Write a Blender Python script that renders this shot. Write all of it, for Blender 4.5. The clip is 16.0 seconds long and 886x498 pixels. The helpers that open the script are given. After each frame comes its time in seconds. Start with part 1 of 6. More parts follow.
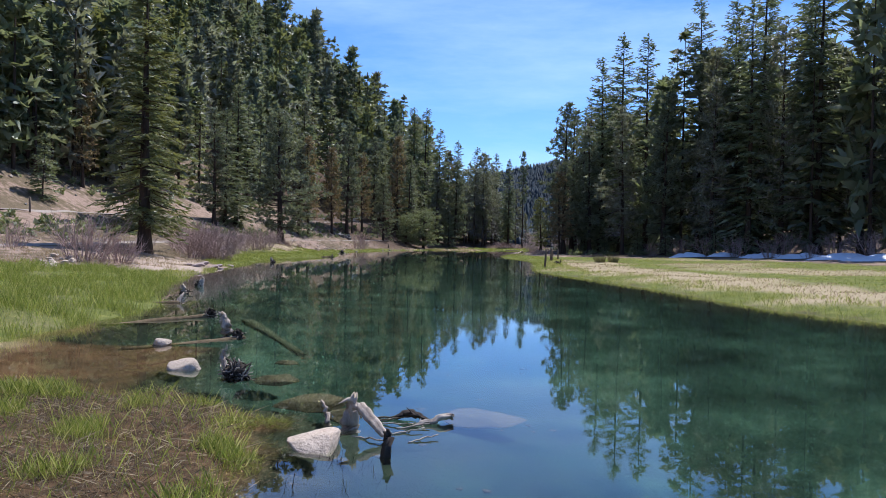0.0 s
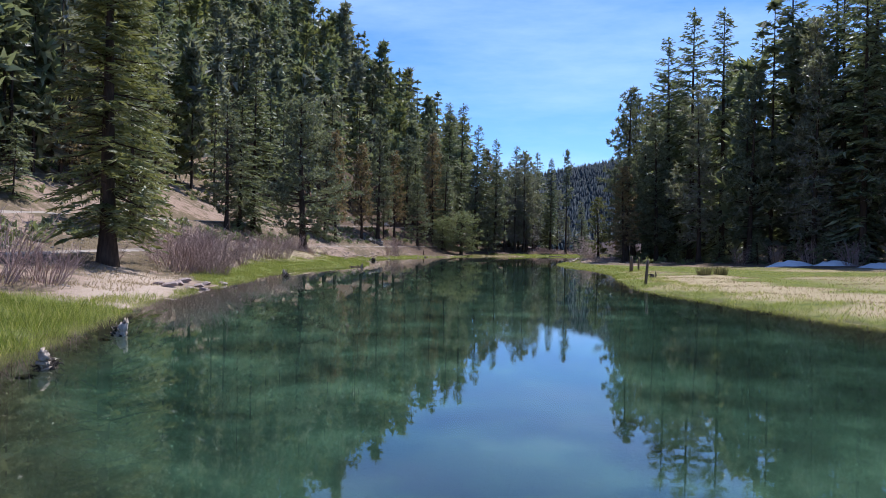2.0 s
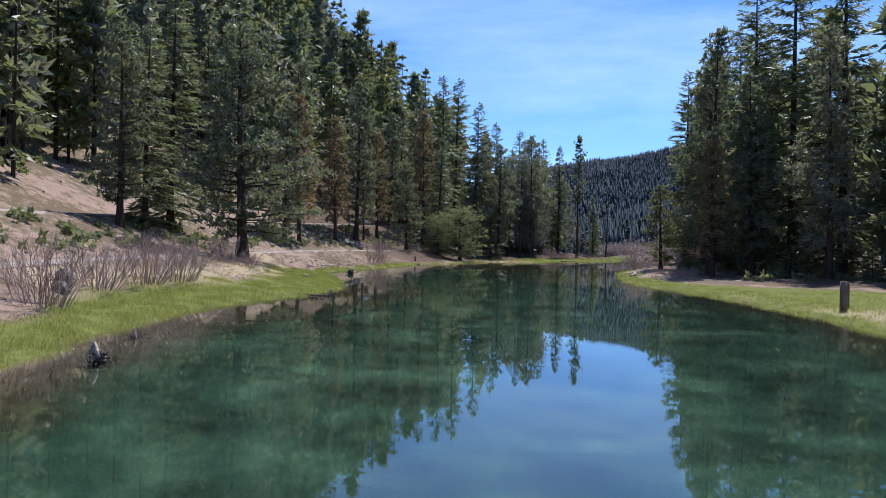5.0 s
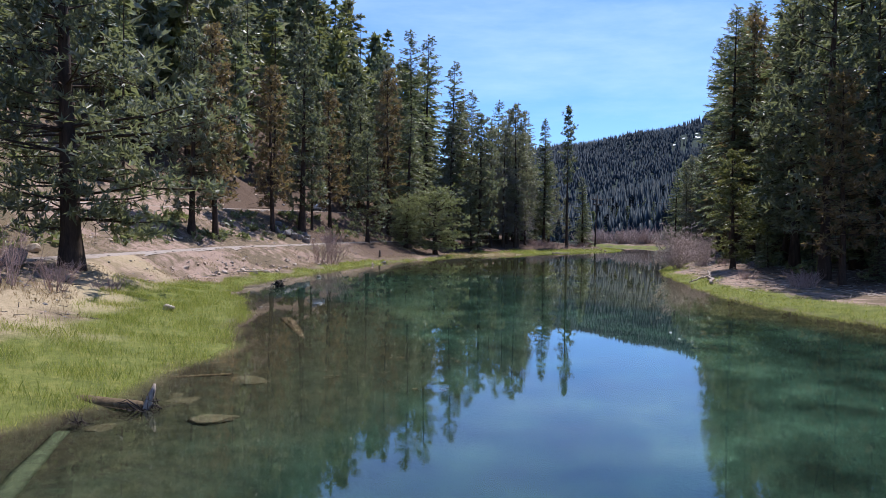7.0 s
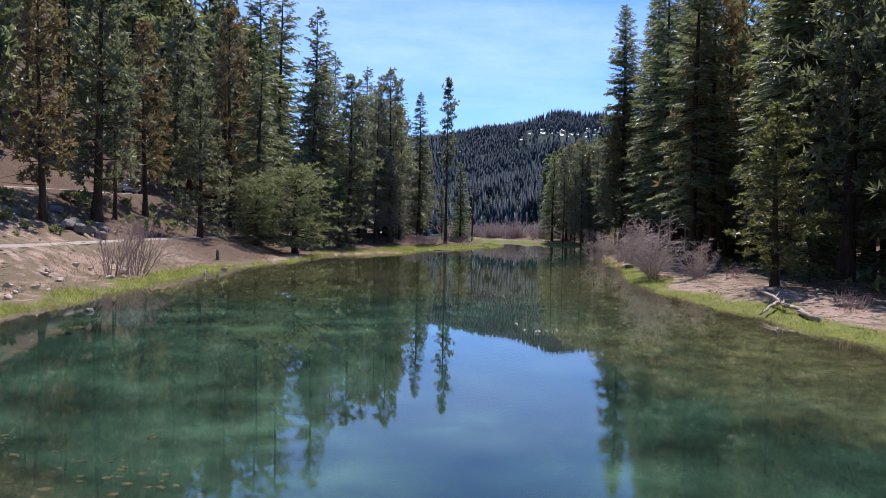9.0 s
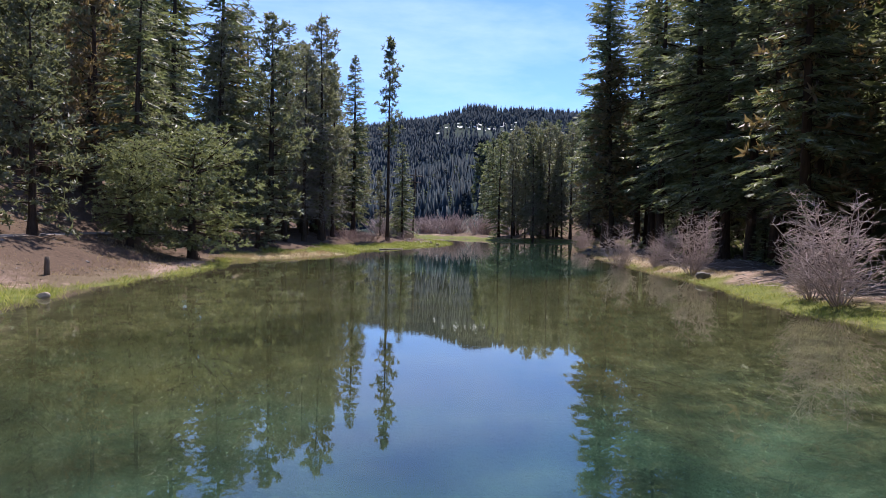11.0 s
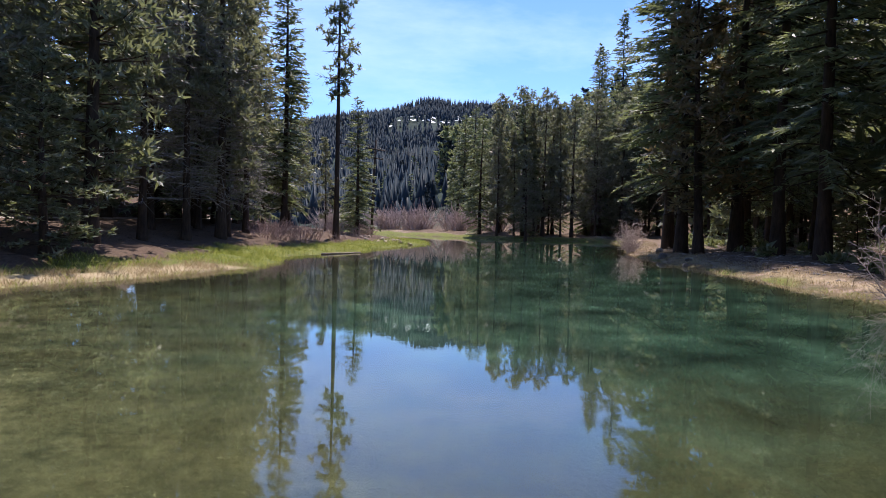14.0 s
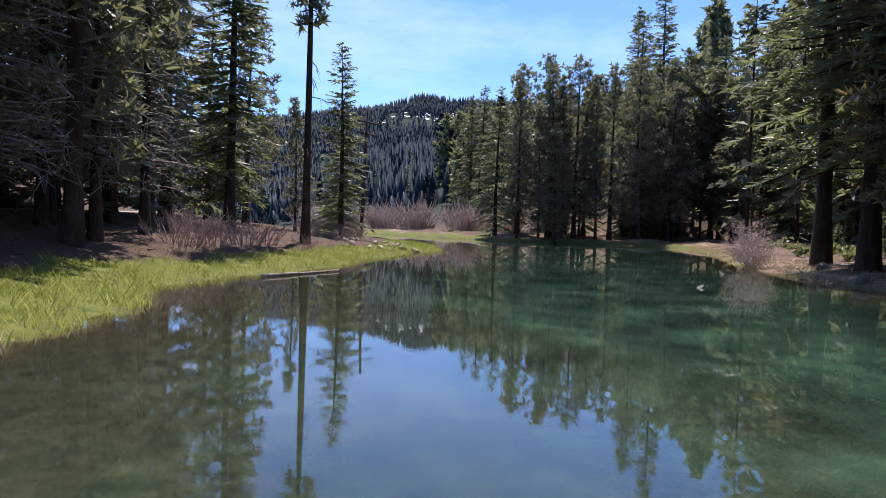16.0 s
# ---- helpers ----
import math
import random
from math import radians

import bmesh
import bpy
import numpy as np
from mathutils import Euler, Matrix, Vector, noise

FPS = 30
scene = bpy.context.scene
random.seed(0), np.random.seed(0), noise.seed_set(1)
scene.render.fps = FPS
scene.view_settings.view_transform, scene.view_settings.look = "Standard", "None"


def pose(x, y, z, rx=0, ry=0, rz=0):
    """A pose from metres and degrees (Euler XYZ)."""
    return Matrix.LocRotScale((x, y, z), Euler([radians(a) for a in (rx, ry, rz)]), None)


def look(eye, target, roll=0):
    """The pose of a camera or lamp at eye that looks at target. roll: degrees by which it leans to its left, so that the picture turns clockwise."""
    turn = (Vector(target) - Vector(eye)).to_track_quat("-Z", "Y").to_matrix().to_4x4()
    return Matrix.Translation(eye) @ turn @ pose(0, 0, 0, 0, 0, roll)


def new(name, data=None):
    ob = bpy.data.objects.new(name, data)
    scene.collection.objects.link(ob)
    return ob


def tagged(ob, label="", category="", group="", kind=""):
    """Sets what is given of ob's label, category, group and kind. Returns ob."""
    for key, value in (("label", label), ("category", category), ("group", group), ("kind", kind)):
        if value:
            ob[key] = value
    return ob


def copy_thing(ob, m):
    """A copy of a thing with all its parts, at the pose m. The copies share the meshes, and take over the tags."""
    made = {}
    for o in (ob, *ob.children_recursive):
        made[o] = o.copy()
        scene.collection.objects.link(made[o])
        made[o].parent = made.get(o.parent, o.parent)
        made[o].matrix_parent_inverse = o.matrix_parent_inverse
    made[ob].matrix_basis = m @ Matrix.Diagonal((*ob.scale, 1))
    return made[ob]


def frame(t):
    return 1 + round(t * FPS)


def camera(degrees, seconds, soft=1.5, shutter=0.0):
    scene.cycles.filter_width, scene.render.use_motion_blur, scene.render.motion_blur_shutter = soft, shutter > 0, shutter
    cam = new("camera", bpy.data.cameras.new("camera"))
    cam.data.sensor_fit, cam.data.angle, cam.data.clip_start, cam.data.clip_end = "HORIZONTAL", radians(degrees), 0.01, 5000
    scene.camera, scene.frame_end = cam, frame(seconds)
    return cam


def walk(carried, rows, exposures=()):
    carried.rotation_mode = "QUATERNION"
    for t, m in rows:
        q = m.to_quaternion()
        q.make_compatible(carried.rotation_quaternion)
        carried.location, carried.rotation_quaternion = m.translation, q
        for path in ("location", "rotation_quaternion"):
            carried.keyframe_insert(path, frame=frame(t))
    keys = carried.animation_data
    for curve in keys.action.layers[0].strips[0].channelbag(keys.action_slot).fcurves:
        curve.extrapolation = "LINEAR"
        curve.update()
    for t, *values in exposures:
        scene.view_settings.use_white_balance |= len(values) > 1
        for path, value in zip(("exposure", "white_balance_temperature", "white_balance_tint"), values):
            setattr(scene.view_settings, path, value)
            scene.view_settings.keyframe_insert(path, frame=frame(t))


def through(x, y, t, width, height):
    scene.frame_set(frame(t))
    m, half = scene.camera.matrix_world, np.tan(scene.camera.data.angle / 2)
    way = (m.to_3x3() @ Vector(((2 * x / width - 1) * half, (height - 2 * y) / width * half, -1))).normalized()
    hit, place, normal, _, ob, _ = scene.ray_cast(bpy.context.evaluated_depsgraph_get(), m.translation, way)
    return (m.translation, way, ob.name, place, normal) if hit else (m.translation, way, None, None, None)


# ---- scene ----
cam = camera(62.0, 16.0, 0.8)
PATH = [
    (0, (0.252, 0.837, 2.053), (0.241, 2.837, 2.032), 1.2),
    (0.5, (-0.193, 3.794, 2.056), (-0.239, 5.793, 2.038), 1.2),
    (1, (-0.745, 7.227, 2.088), (-0.824, 9.225, 2.072), 1.2),
    (1.5, (-1.408, 11.082, 2.118), (-1.518, 13.078, 2.105), 1.2),
    (2, (-1.968, 15.048, 2.156), (-2.059, 17.046, 2.147), 1.1),
    (2.5, (-2.741, 19.393, 2.176), (-2.741, 21.393, 2.171), 1.0),
    (3, (-3.633, 24.013, 2.25), (-3.621, 26.013, 2.247), 1.1),
    (3.5, (-4.368, 28.798, 2.358), (-4.374, 30.798, 2.353), 1.2),
    (4, (-5.065, 33.789, 2.452), (-5.086, 35.789, 2.448), 1.5),
    (4.2, (-5.383, 35.852, 2.489), (-5.406, 37.851, 2.486), 1.5),
    (6.3, (-7.299, 62.154, 3.158), (-7.324, 64.153, 3.124), 0.8),
    (6.5, (-7.491, 64.52, 3.152), (-7.49, 66.519, 3.115), 0.8),
    (7, (-8.022, 70.39, 3.141), (-7.944, 72.388, 3.099), 0.8),
    (7.5, (-8.432, 76.199, 3.191), (-8.272, 78.192, 3.142), 0.9),
    (8, (-8.705, 81.965, 3.203), (-8.443, 83.947, 3.151), 1.0),
    (8.5, (-8.878, 87.818, 3.211), (-8.503, 89.782, 3.157), 1.1),
    (9, (-8.888, 93.674, 3.246), (-8.4, 95.613, 3.189), 1.3),
    (9.5, (-8.637, 99.417, 3.132), (-8.041, 101.325, 3.078), 1.4),
    (9.7, (-8.46, 101.609, 3.087), (-7.823, 103.504, 3.033), 1.3),
    (11.8, (-5.159, 125.603, 2.849), (-4.426, 127.463, 2.78), 1.3),
    (12, (-4.413, 127.752, 2.825), (-3.664, 129.606, 2.755), 1.4),
    (12.5, (-2.502, 133.201, 2.687), (-1.674, 135.021, 2.618), 1.6),
    (13, (-0.959, 138.586, 2.569), (-0.12, 140.4, 2.498), 1.6),
    (13.5, (0.929, 143.889, 2.481), (1.763, 145.706, 2.408), 1.5),
    (14, (2.756, 149.456, 2.301), (3.591, 151.272, 2.231), 1.5),
    (14.5, (4.564, 155.02, 2.216), (5.407, 156.833, 2.145), 1.6),
    (15, (6.516, 160.325, 2.224), (7.36, 162.136, 2.149), 1.8),
    (15.5, (8.436, 165.748, 2.14), (9.289, 167.555, 2.065), 1.8),
    (16, (10.532, 171.134, 2.136), (11.386, 172.941, 2.064), 1.9),
]
walk(cam, [(t, look(eye, target, roll)) for t, eye, target, roll in PATH], [(0.0, 0.26, 5700, 16), (4.0, 0.26, 5700, 16), (9.0, 0.42, 5950, 22), (13.0, 0.58, 6200, 23), (16.0, 0.56, 6150, 23)])

# ---- world, sun, exposure ----
SUN_TO = Vector((0.24, 0.42, 0.875)).normalized()
world = bpy.data.worlds.new("sky")
scene.world = world
world.use_nodes = True
wn, wl = world.node_tree.nodes, world.node_tree.links
wn.clear()
sky = wn.new("ShaderNodeTexSky")
sky.sky_type, sky.sun_disc = "NISHITA", False
sky.sun_elevation, sky.sun_rotation = math.asin(SUN_TO.z), math.atan2(SUN_TO.x, SUN_TO.y)
sky.altitude, sky.air_density, sky.dust_density, sky.ozone_density = 1800, 1.0, 0.25, 5.0
# thin high cloud
w_co = wn.new("ShaderNodeTexCoord")
w_map = wn.new("ShaderNodeMapping")
w_map.inputs["Scale"].default_value = (1.2, 3.0, 6.0)
w_noise = wn.new("ShaderNodeTexNoise")
w_noise.inputs["Scale"].default_value, w_noise.inputs["Detail"].default_value, w_noise.inputs["Roughness"].default_value = 1.6, 7, 0.62
w_ramp = wn.new("ShaderNodeValToRGB")
w_ramp.color_ramp.elements[0].position, w_ramp.color_ramp.elements[1].position = 0.47, 0.8
w_ramp.color_ramp.elements[1].color = (0.42, 0.42, 0.42, 1)
w_mix = wn.new("ShaderNodeMixRGB")
w_mix.inputs["Color2"].default_value = (5.6, 7.1, 9.4, 1)
w_bg, w_out = wn.new("ShaderNodeBackground"), wn.new("ShaderNodeOutputWorld")
w_bg.inputs["Strength"].default_value = 0.13
wl.new(w_co.outputs["Generated"], w_map.inputs["Vector"])
wl.new(w_map.outputs["Vector"], w_noise.inputs["Vector"])
wl.new(w_noise.outputs["Fac"], w_ramp.inputs["Fac"])
wl.new(w_ramp.outputs["Color"], w_mix.inputs["Fac"])
w_air = wn.new("ShaderNodeMixRGB")
w_air.blend_type = "MULTIPLY"
w_air.inputs["Fac"].default_value, w_air.inputs["Color2"].default_value = 1.0, (0.8, 0.96, 1.12, 1)
wl.new(sky.outputs["Color"], w_air.inputs["Color1"])
wl.new(w_air.outputs["Color"], w_mix.inputs["Color1"])
wl.new(w_mix.outputs["Color"], w_bg.inputs["Color"])
wl.new(w_bg.outputs["Background"], w_out.inputs["Surface"])
sun_data = bpy.data.lights.new("sun", "SUN")
sun_data.energy, sun_data.angle, sun_data.color = 5.0, radians(0.53), (1.0, 0.94, 0.83)
sun = new("sun", sun_data)
sun.matrix_world = look((0, 0, 200), Vector((0, 0, 200)) - SUN_TO)
scene.view_settings.exposure = 0.0

# ---- materials ----


class Nodes:
    """A small wrapper to write node materials briefly."""

    def __init__(self, name):
        self.mat = bpy.data.materials.new(name)
        self.mat.use_nodes = True
        self.n, self.l = self.mat.node_tree.nodes, self.mat.node_tree.links
        self.bsdf = self.n["Principled BSDF"]
        self.out = self.n["Material Output"]

    def put(self, socket, value):
        if isinstance(value, bpy.types.NodeSocket):
            self.l.new(value, socket)
        elif isinstance(value, tuple) and len(value) == 3 and socket.type == "RGBA":
            socket.default_value = (*value, 1)
        else:
            socket.default_value = value

    def noise(self, scale, detail=4.0, rough=0.55, stretch=None, where="Object"):
        co = self.n.new("ShaderNodeTexCoord").outputs["Object"] if where == "Object" else self.n.new("ShaderNodeNewGeometry").outputs["Position"]
        if stretch:
            m = self.n.new("ShaderNodeMapping")
            m.inputs["Scale"].default_value = stretch
            self.l.new(co, m.inputs["Vector"])
            co = m.outputs["Vector"]
        t = self.n.new("ShaderNodeTexNoise")
        self.l.new(co, t.inputs["Vector"])
        t.inputs["Scale"].default_value, t.inputs["Detail"].default_value, t.inputs["Roughness"].default_value = scale, detail, rough
        return t.outputs["Fac"]

    def ramp(self, fac, *stops):
        r = self.n.new("ShaderNodeValToRGB")
        e = r.color_ramp.elements
        while len(e) < len(stops):
            e.new(0.5)
        for el, (p, c) in zip(e, stops):
            el.position, el.color = p, (*c, 1) if isinstance(c, tuple) else (c, c, c, 1)
        self.put(r.inputs["Fac"], fac)
        return r.outputs["Color"]

    def mix(self, fac, a, b, how="MIX"):
        m = self.n.new("ShaderNodeMixRGB")
        m.blend_type = how
        self.put(m.inputs["Fac"], fac)
        self.put(m.inputs["Color1"], a)
        self.put(m.inputs["Color2"], b)
        return m.outputs["Color"]

    def maths(self, how, a, b=0.0):
        m = self.n.new("ShaderNodeMath")
        m.operation = how
        self.put(m.inputs[0], a)
        self.put(m.inputs[1], b)
        return m.outputs[0]

    def attr(self, name):
        a = self.n.new("ShaderNodeAttribute")
        a.attribute_name = name
        return a.outputs["Fac"]

    def height(self):
        s = self.n.new("ShaderNodeSeparateXYZ")
        self.l.new(self.n.new("ShaderNodeNewGeometry").outputs["Position"], s.inputs[0])
        return s.outputs["Z"]

    def island(self):
        return self.n.new("ShaderNodeNewGeometry").outputs["Random Per Island"]

    def each(self):
        return self.n.new("ShaderNodeObjectInfo").outputs["Random"]

    def bump(self, fac, strength, distance):
        b = self.n.new("ShaderNodeBump")
        b.inputs["Strength"].default_value, b.inputs["Distance"].default_value = strength, distance
        self.put(b.inputs["Height"], fac)
        self.l.new(b.outputs["Normal"], self.bsdf.inputs["Normal"])

    def done(self, colour, rough=0.8, spec=0.3):
        self.put(self.bsdf.inputs["Base Color"], colour)
        self.put(self.bsdf.inputs["Roughness"], rough)
        self.bsdf.inputs["Specular IOR Level"].default_value = spec
        return self.mat


def needles(name, dark, light, tips, through=0.25, gloss=0.4):
    """Foliage: tuft by tuft variation, tree by tree variation, some light through."""
    k = Nodes(name)
    base = k.ramp(k.island(), (0.1, dark), (0.7, light), (1.0, tips))
    base = k.mix(k.maths("MULTIPLY", k.each(), 0.5), base, tuple(0.75 * c for c in dark))
    base = k.mix(k.ramp(k.noise(0.5, 2), (0.4, 0.0), (0.7, 0.4)), base, light)
    k.done(base, 0.48, gloss)
    tr = k.n.new("ShaderNodeBsdfTranslucent")
    k.put(tr.inputs["Color"], k.mix(0.55, base, (tips[0], 1.05 * tips[1], 0.5 * tips[2])))
    mx = k.n.new("ShaderNodeMixShader")
    mx.inputs[0].default_value = through
    k.l.new(k.bsdf.outputs[0], mx.inputs[1])
    k.l.new(tr.outputs[0], mx.inputs[2])
    k.l.new(mx.outputs[0], k.out.inputs["Surface"])
    return k.mat


def bark(name, a, b):
    k = Nodes(name)
    f = k.noise(7, 6, 0.65, (1, 1, 0.18))
    col = k.mix(k.ramp(k.noise(0.6, 3), (0.4, 0.0), (0.7, 0.5)), k.ramp(f, (0.3, a), (0.7, b)), tuple(0.6 * c for c in a))
    k.bump(f, 0.8, 0.04)
    return k.done(col, 0.9, 0.15)


M_FIR = needles("fir_needles", (0.052, 0.067, 0.042), (0.19, 0.22, 0.132), (0.41, 0.44, 0.27), 0.33)
M_PINE = needles("pine_needles", (0.06, 0.074, 0.053), (0.2, 0.222, 0.155), (0.41, 0.425, 0.3), 0.33)
M_ASHEN = needles("ashen_pine_needles", (0.085, 0.09, 0.07), (0.25, 0.25, 0.187), (0.45, 0.445, 0.34), 0.33)
M_YELLOW = needles("sunlit_green_needles", (0.075, 0.088, 0.036), (0.2, 0.215, 0.088), (0.38, 0.37, 0.17), 0.33)
M_RUST = needles("browning_needles", (0.1, 0.088, 0.052), (0.25, 0.195, 0.115), (0.42, 0.29, 0.16), 0.33)
M_BUSH = needles("grey_green_foliage", (0.085, 0.105, 0.055), (0.26, 0.285, 0.15), (0.44, 0.46, 0.26), 0.33)
# far needles: the blue of distance haze is mixed into the base colour
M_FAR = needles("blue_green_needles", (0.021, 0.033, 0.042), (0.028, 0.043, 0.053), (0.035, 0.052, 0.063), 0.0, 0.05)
M_BARK = bark("dark_bark", (0.035, 0.026, 0.02), (0.11, 0.075, 0.055))
M_GREY = bark("weathered_grey_wood", (0.2, 0.155, 0.12), (0.64, 0.54, 0.44))
M_TWIG = bark("mauve_grey_twigs", (0.3, 0.21, 0.185), (0.58, 0.43, 0.385))
M_LIMB = bark("dead_grey_limbs", (0.16, 0.142, 0.125), (0.46, 0.42, 0.38))
M_PALE_TWIG = bark("pale_twigs", (0.38, 0.3, 0.27), (0.64, 0.53, 0.485))


def ground_material():
    k = Nodes("bank_soil_and_bed")
    fine, mid, big = k.noise(9, 8, 0.7), k.noise(1.3, 6, 0.6), k.noise(0.12, 4)
    dirt = k.ramp(fine, (0.25, (0.15, 0.1, 0.074)), (0.5, (0.32, 0.23, 0.175)), (0.75, (0.47, 0.365, 0.29)))
    dirt = k.mix(k.ramp(mid, (0.35, 0.0), (0.7, 0.7)), dirt, (0.25, 0.175, 0.125))
    brush = k.ramp(fine, (0.3, (0.05, 0.042, 0.026)), (0.6, (0.16, 0.125, 0.07)))
    dirt = k.mix(k.ramp(k.mix(0.5, big, mid), (0.44, 0.0), (0.52, 0.85)), dirt, brush)
    duff = k.ramp(fine, (0.3, (0.05, 0.035, 0.025)), (0.7, (0.17, 0.115, 0.08)))
    lush = k.ramp(k.noise(2.4, 7, 0.75), (0.32, (0.04, 0.058, 0.011)), (0.5, (0.12, 0.14, 0.026)), (0.7, (0.26, 0.24, 0.07)))
    lush = k.mix(0.35, lush, k.ramp(fine, (0.3, (0.05, 0.07, 0.015)), (0.7, (0.26, 0.26, 0.08))))
    straw = k.ramp(fine, (0.3, (0.26, 0.2, 0.11)), (0.7, (0.5, 0.41, 0.26)))
    sand = k.ramp(fine, (0.3, (0.33, 0.25, 0.18)), (0.7, (0.5, 0.4, 0.31)))
    col = k.mix(k.attr("duff"), dirt, duff)
    col = k.mix(k.attr("lush"), col, lush)
    col = k.mix(k.attr("straw"), col, straw)
    col = k.mix(k.attr("sand"), col, sand)
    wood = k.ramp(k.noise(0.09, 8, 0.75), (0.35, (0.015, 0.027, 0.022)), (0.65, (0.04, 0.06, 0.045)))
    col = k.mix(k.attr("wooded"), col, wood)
    # bed: brown silt in the shallows; water's light absorption painted as green with depth
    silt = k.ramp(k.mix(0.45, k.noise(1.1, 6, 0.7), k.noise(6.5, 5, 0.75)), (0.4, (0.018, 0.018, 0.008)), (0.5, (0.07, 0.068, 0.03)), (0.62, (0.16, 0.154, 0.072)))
    deep_tint = k.ramp(k.noise(0.45, 6, 0.6), (0.33, (0.005, 0.014, 0.009)), (0.55, (0.021, 0.048, 0.031)), (0.72, (0.054, 0.105, 0.068)))
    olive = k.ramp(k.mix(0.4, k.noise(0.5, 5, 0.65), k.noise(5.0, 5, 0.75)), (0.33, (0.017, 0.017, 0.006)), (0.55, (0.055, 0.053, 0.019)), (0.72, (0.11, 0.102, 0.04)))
    deep_tint = k.mix(k.attr("olive"), deep_tint, olive)
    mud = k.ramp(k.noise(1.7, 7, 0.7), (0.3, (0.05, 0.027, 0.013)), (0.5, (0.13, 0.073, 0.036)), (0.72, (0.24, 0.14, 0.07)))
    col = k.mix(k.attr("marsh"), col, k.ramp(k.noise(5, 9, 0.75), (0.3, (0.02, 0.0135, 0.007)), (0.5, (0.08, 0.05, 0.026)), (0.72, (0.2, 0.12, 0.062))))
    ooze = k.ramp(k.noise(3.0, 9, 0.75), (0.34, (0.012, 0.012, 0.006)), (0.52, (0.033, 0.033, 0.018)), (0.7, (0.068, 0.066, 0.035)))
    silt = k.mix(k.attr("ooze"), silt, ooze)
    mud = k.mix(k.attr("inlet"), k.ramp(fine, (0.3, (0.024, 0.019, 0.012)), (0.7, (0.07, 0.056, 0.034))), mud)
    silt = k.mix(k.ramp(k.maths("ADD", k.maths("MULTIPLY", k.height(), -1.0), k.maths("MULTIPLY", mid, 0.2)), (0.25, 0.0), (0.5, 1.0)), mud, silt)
    bed = k.mix(k.ramp(k.maths("ADD", k.maths("MULTIPLY", k.height(), -0.5), k.maths("MULTIPLY", mid, 0.25)), (0.3, 0.0), (0.75, 1.0)), silt, deep_tint)
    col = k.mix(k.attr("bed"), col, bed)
    k.bump(k.mix(0.5, fine, mid), 0.7, 0.12)
    return k.done(col, 0.95, 0.12)


def water_material():
    k = Nodes("clear_green_water")
    a = k.noise(2.2, 3, 0.5, (1.0, 2.4, 1), "Position")
    b = k.noise(9.0, 3, 0.5, (1.0, 2.2, 1), "Position")
    patch = k.ramp(k.noise(0.045, 3, 0.5, None, "Position"), (0.4, 0.2), (0.66, 1.0))
    h = k.maths("MULTIPLY", k.maths("ADD", k.maths("MULTIPLY", a, 0.6), k.maths("MULTIPLY", b, 0.22)), patch)
    k.bump(h, 0.3, 0.0026)
    k.bsdf.inputs["Base Color"].default_value = (0.8, 0.92, 0.91, 1)
    k.bsdf.inputs["Transmission Weight"].default_value = 1.0
    k.bsdf.inputs["IOR"].default_value = 1.45
    k.bsdf.inputs["Roughness"].default_value = 0.004
    return k.mat


def grit(name, a, b, scale=12, bump=0.02, rough=0.92):
    k = Nodes(name)
    f = k.noise(scale, 7, 0.65)
    col = k.mix(k.ramp(k.noise(scale * 0.08, 3), (0.4, 0.0), (0.7, 0.5)), k.ramp(f, (0.3, a), (0.72, b)), tuple(0.8 * c for c in a))
    k.bump(f, 0.6, bump)
    return k.done(col, rough, 0.25)


M_GROUND, M_WATER = ground_material(), water_material()
M_ROAD = grit("pale_gravel_road", (0.24, 0.2, 0.165), (0.45, 0.385, 0.325), 7)
M_ROCK = grit("pale_granite", (0.43, 0.335, 0.25), (0.68, 0.56, 0.44), 9, 0.05)
M_PINK_ROCK = grit("pinkish_rock", (0.29, 0.215, 0.185), (0.5, 0.4, 0.355), 8, 0.08)
M_GREY_ROCK = grit("weathered_grey_rock", (0.1, 0.09, 0.08), (0.34, 0.31, 0.28), 11, 0.06)
M_MUD_ROCK = grit("silt_covered_stone", (0.05, 0.042, 0.022), (0.13, 0.11, 0.062), 7, 0.02)
M_POST = bark("weathered_brown_post", (0.1, 0.075, 0.055), (0.27, 0.21, 0.16))
M_SUNK = bark("sunken_wood", (0.085, 0.06, 0.032), (0.21, 0.155, 0.088))
# green of the water above is put into this wood's colour
M_GREEN_SUNK = bark("weed_covered_wood", (0.045, 0.056, 0.03), (0.105, 0.12, 0.066))
M_DARK_WOOD = bark("wet_dark_wood", (0.03, 0.024, 0.02), (0.1, 0.08, 0.065))
M_SNOW = grit("old_snow", (0.72, 0.74, 0.78), (0.86, 0.87, 0.9), 5, 0.05, 0.6)


def blades_material(name, a, b, c):
    k = Nodes(name)
    col = k.ramp(k.island(), (0.0, a), (0.6, b), (1.0, c))
    k.done(col, 0.55, 0.3)
    tr = k.n.new("ShaderNodeBsdfTranslucent")
    k.put(tr.inputs["Color"], col)
    mx = k.n.new("ShaderNodeMixShader")
    mx.inputs[0].default_value = 0.5
    k.l.new(k.bsdf.outputs[0], mx.inputs[1])
    k.l.new(tr.outputs[0], mx.inputs[2])
    k.l.new(mx.outputs[0], k.out.inputs["Surface"])
    return k.mat


M_BLADE = blades_material("fresh_grass", (0.15, 0.19, 0.03), (0.35, 0.395, 0.07), (0.62, 0.57, 0.2))
M_STRAW = blades_material("dry_grass", (0.26, 0.19, 0.1), (0.42, 0.33, 0.19), (0.55, 0.46, 0.3))
M_DEAD = blades_material("dead_stalks", (0.1, 0.07, 0.04), (0.2, 0.15, 0.09), (0.42, 0.34, 0.22))

# ---- mesh helpers ----


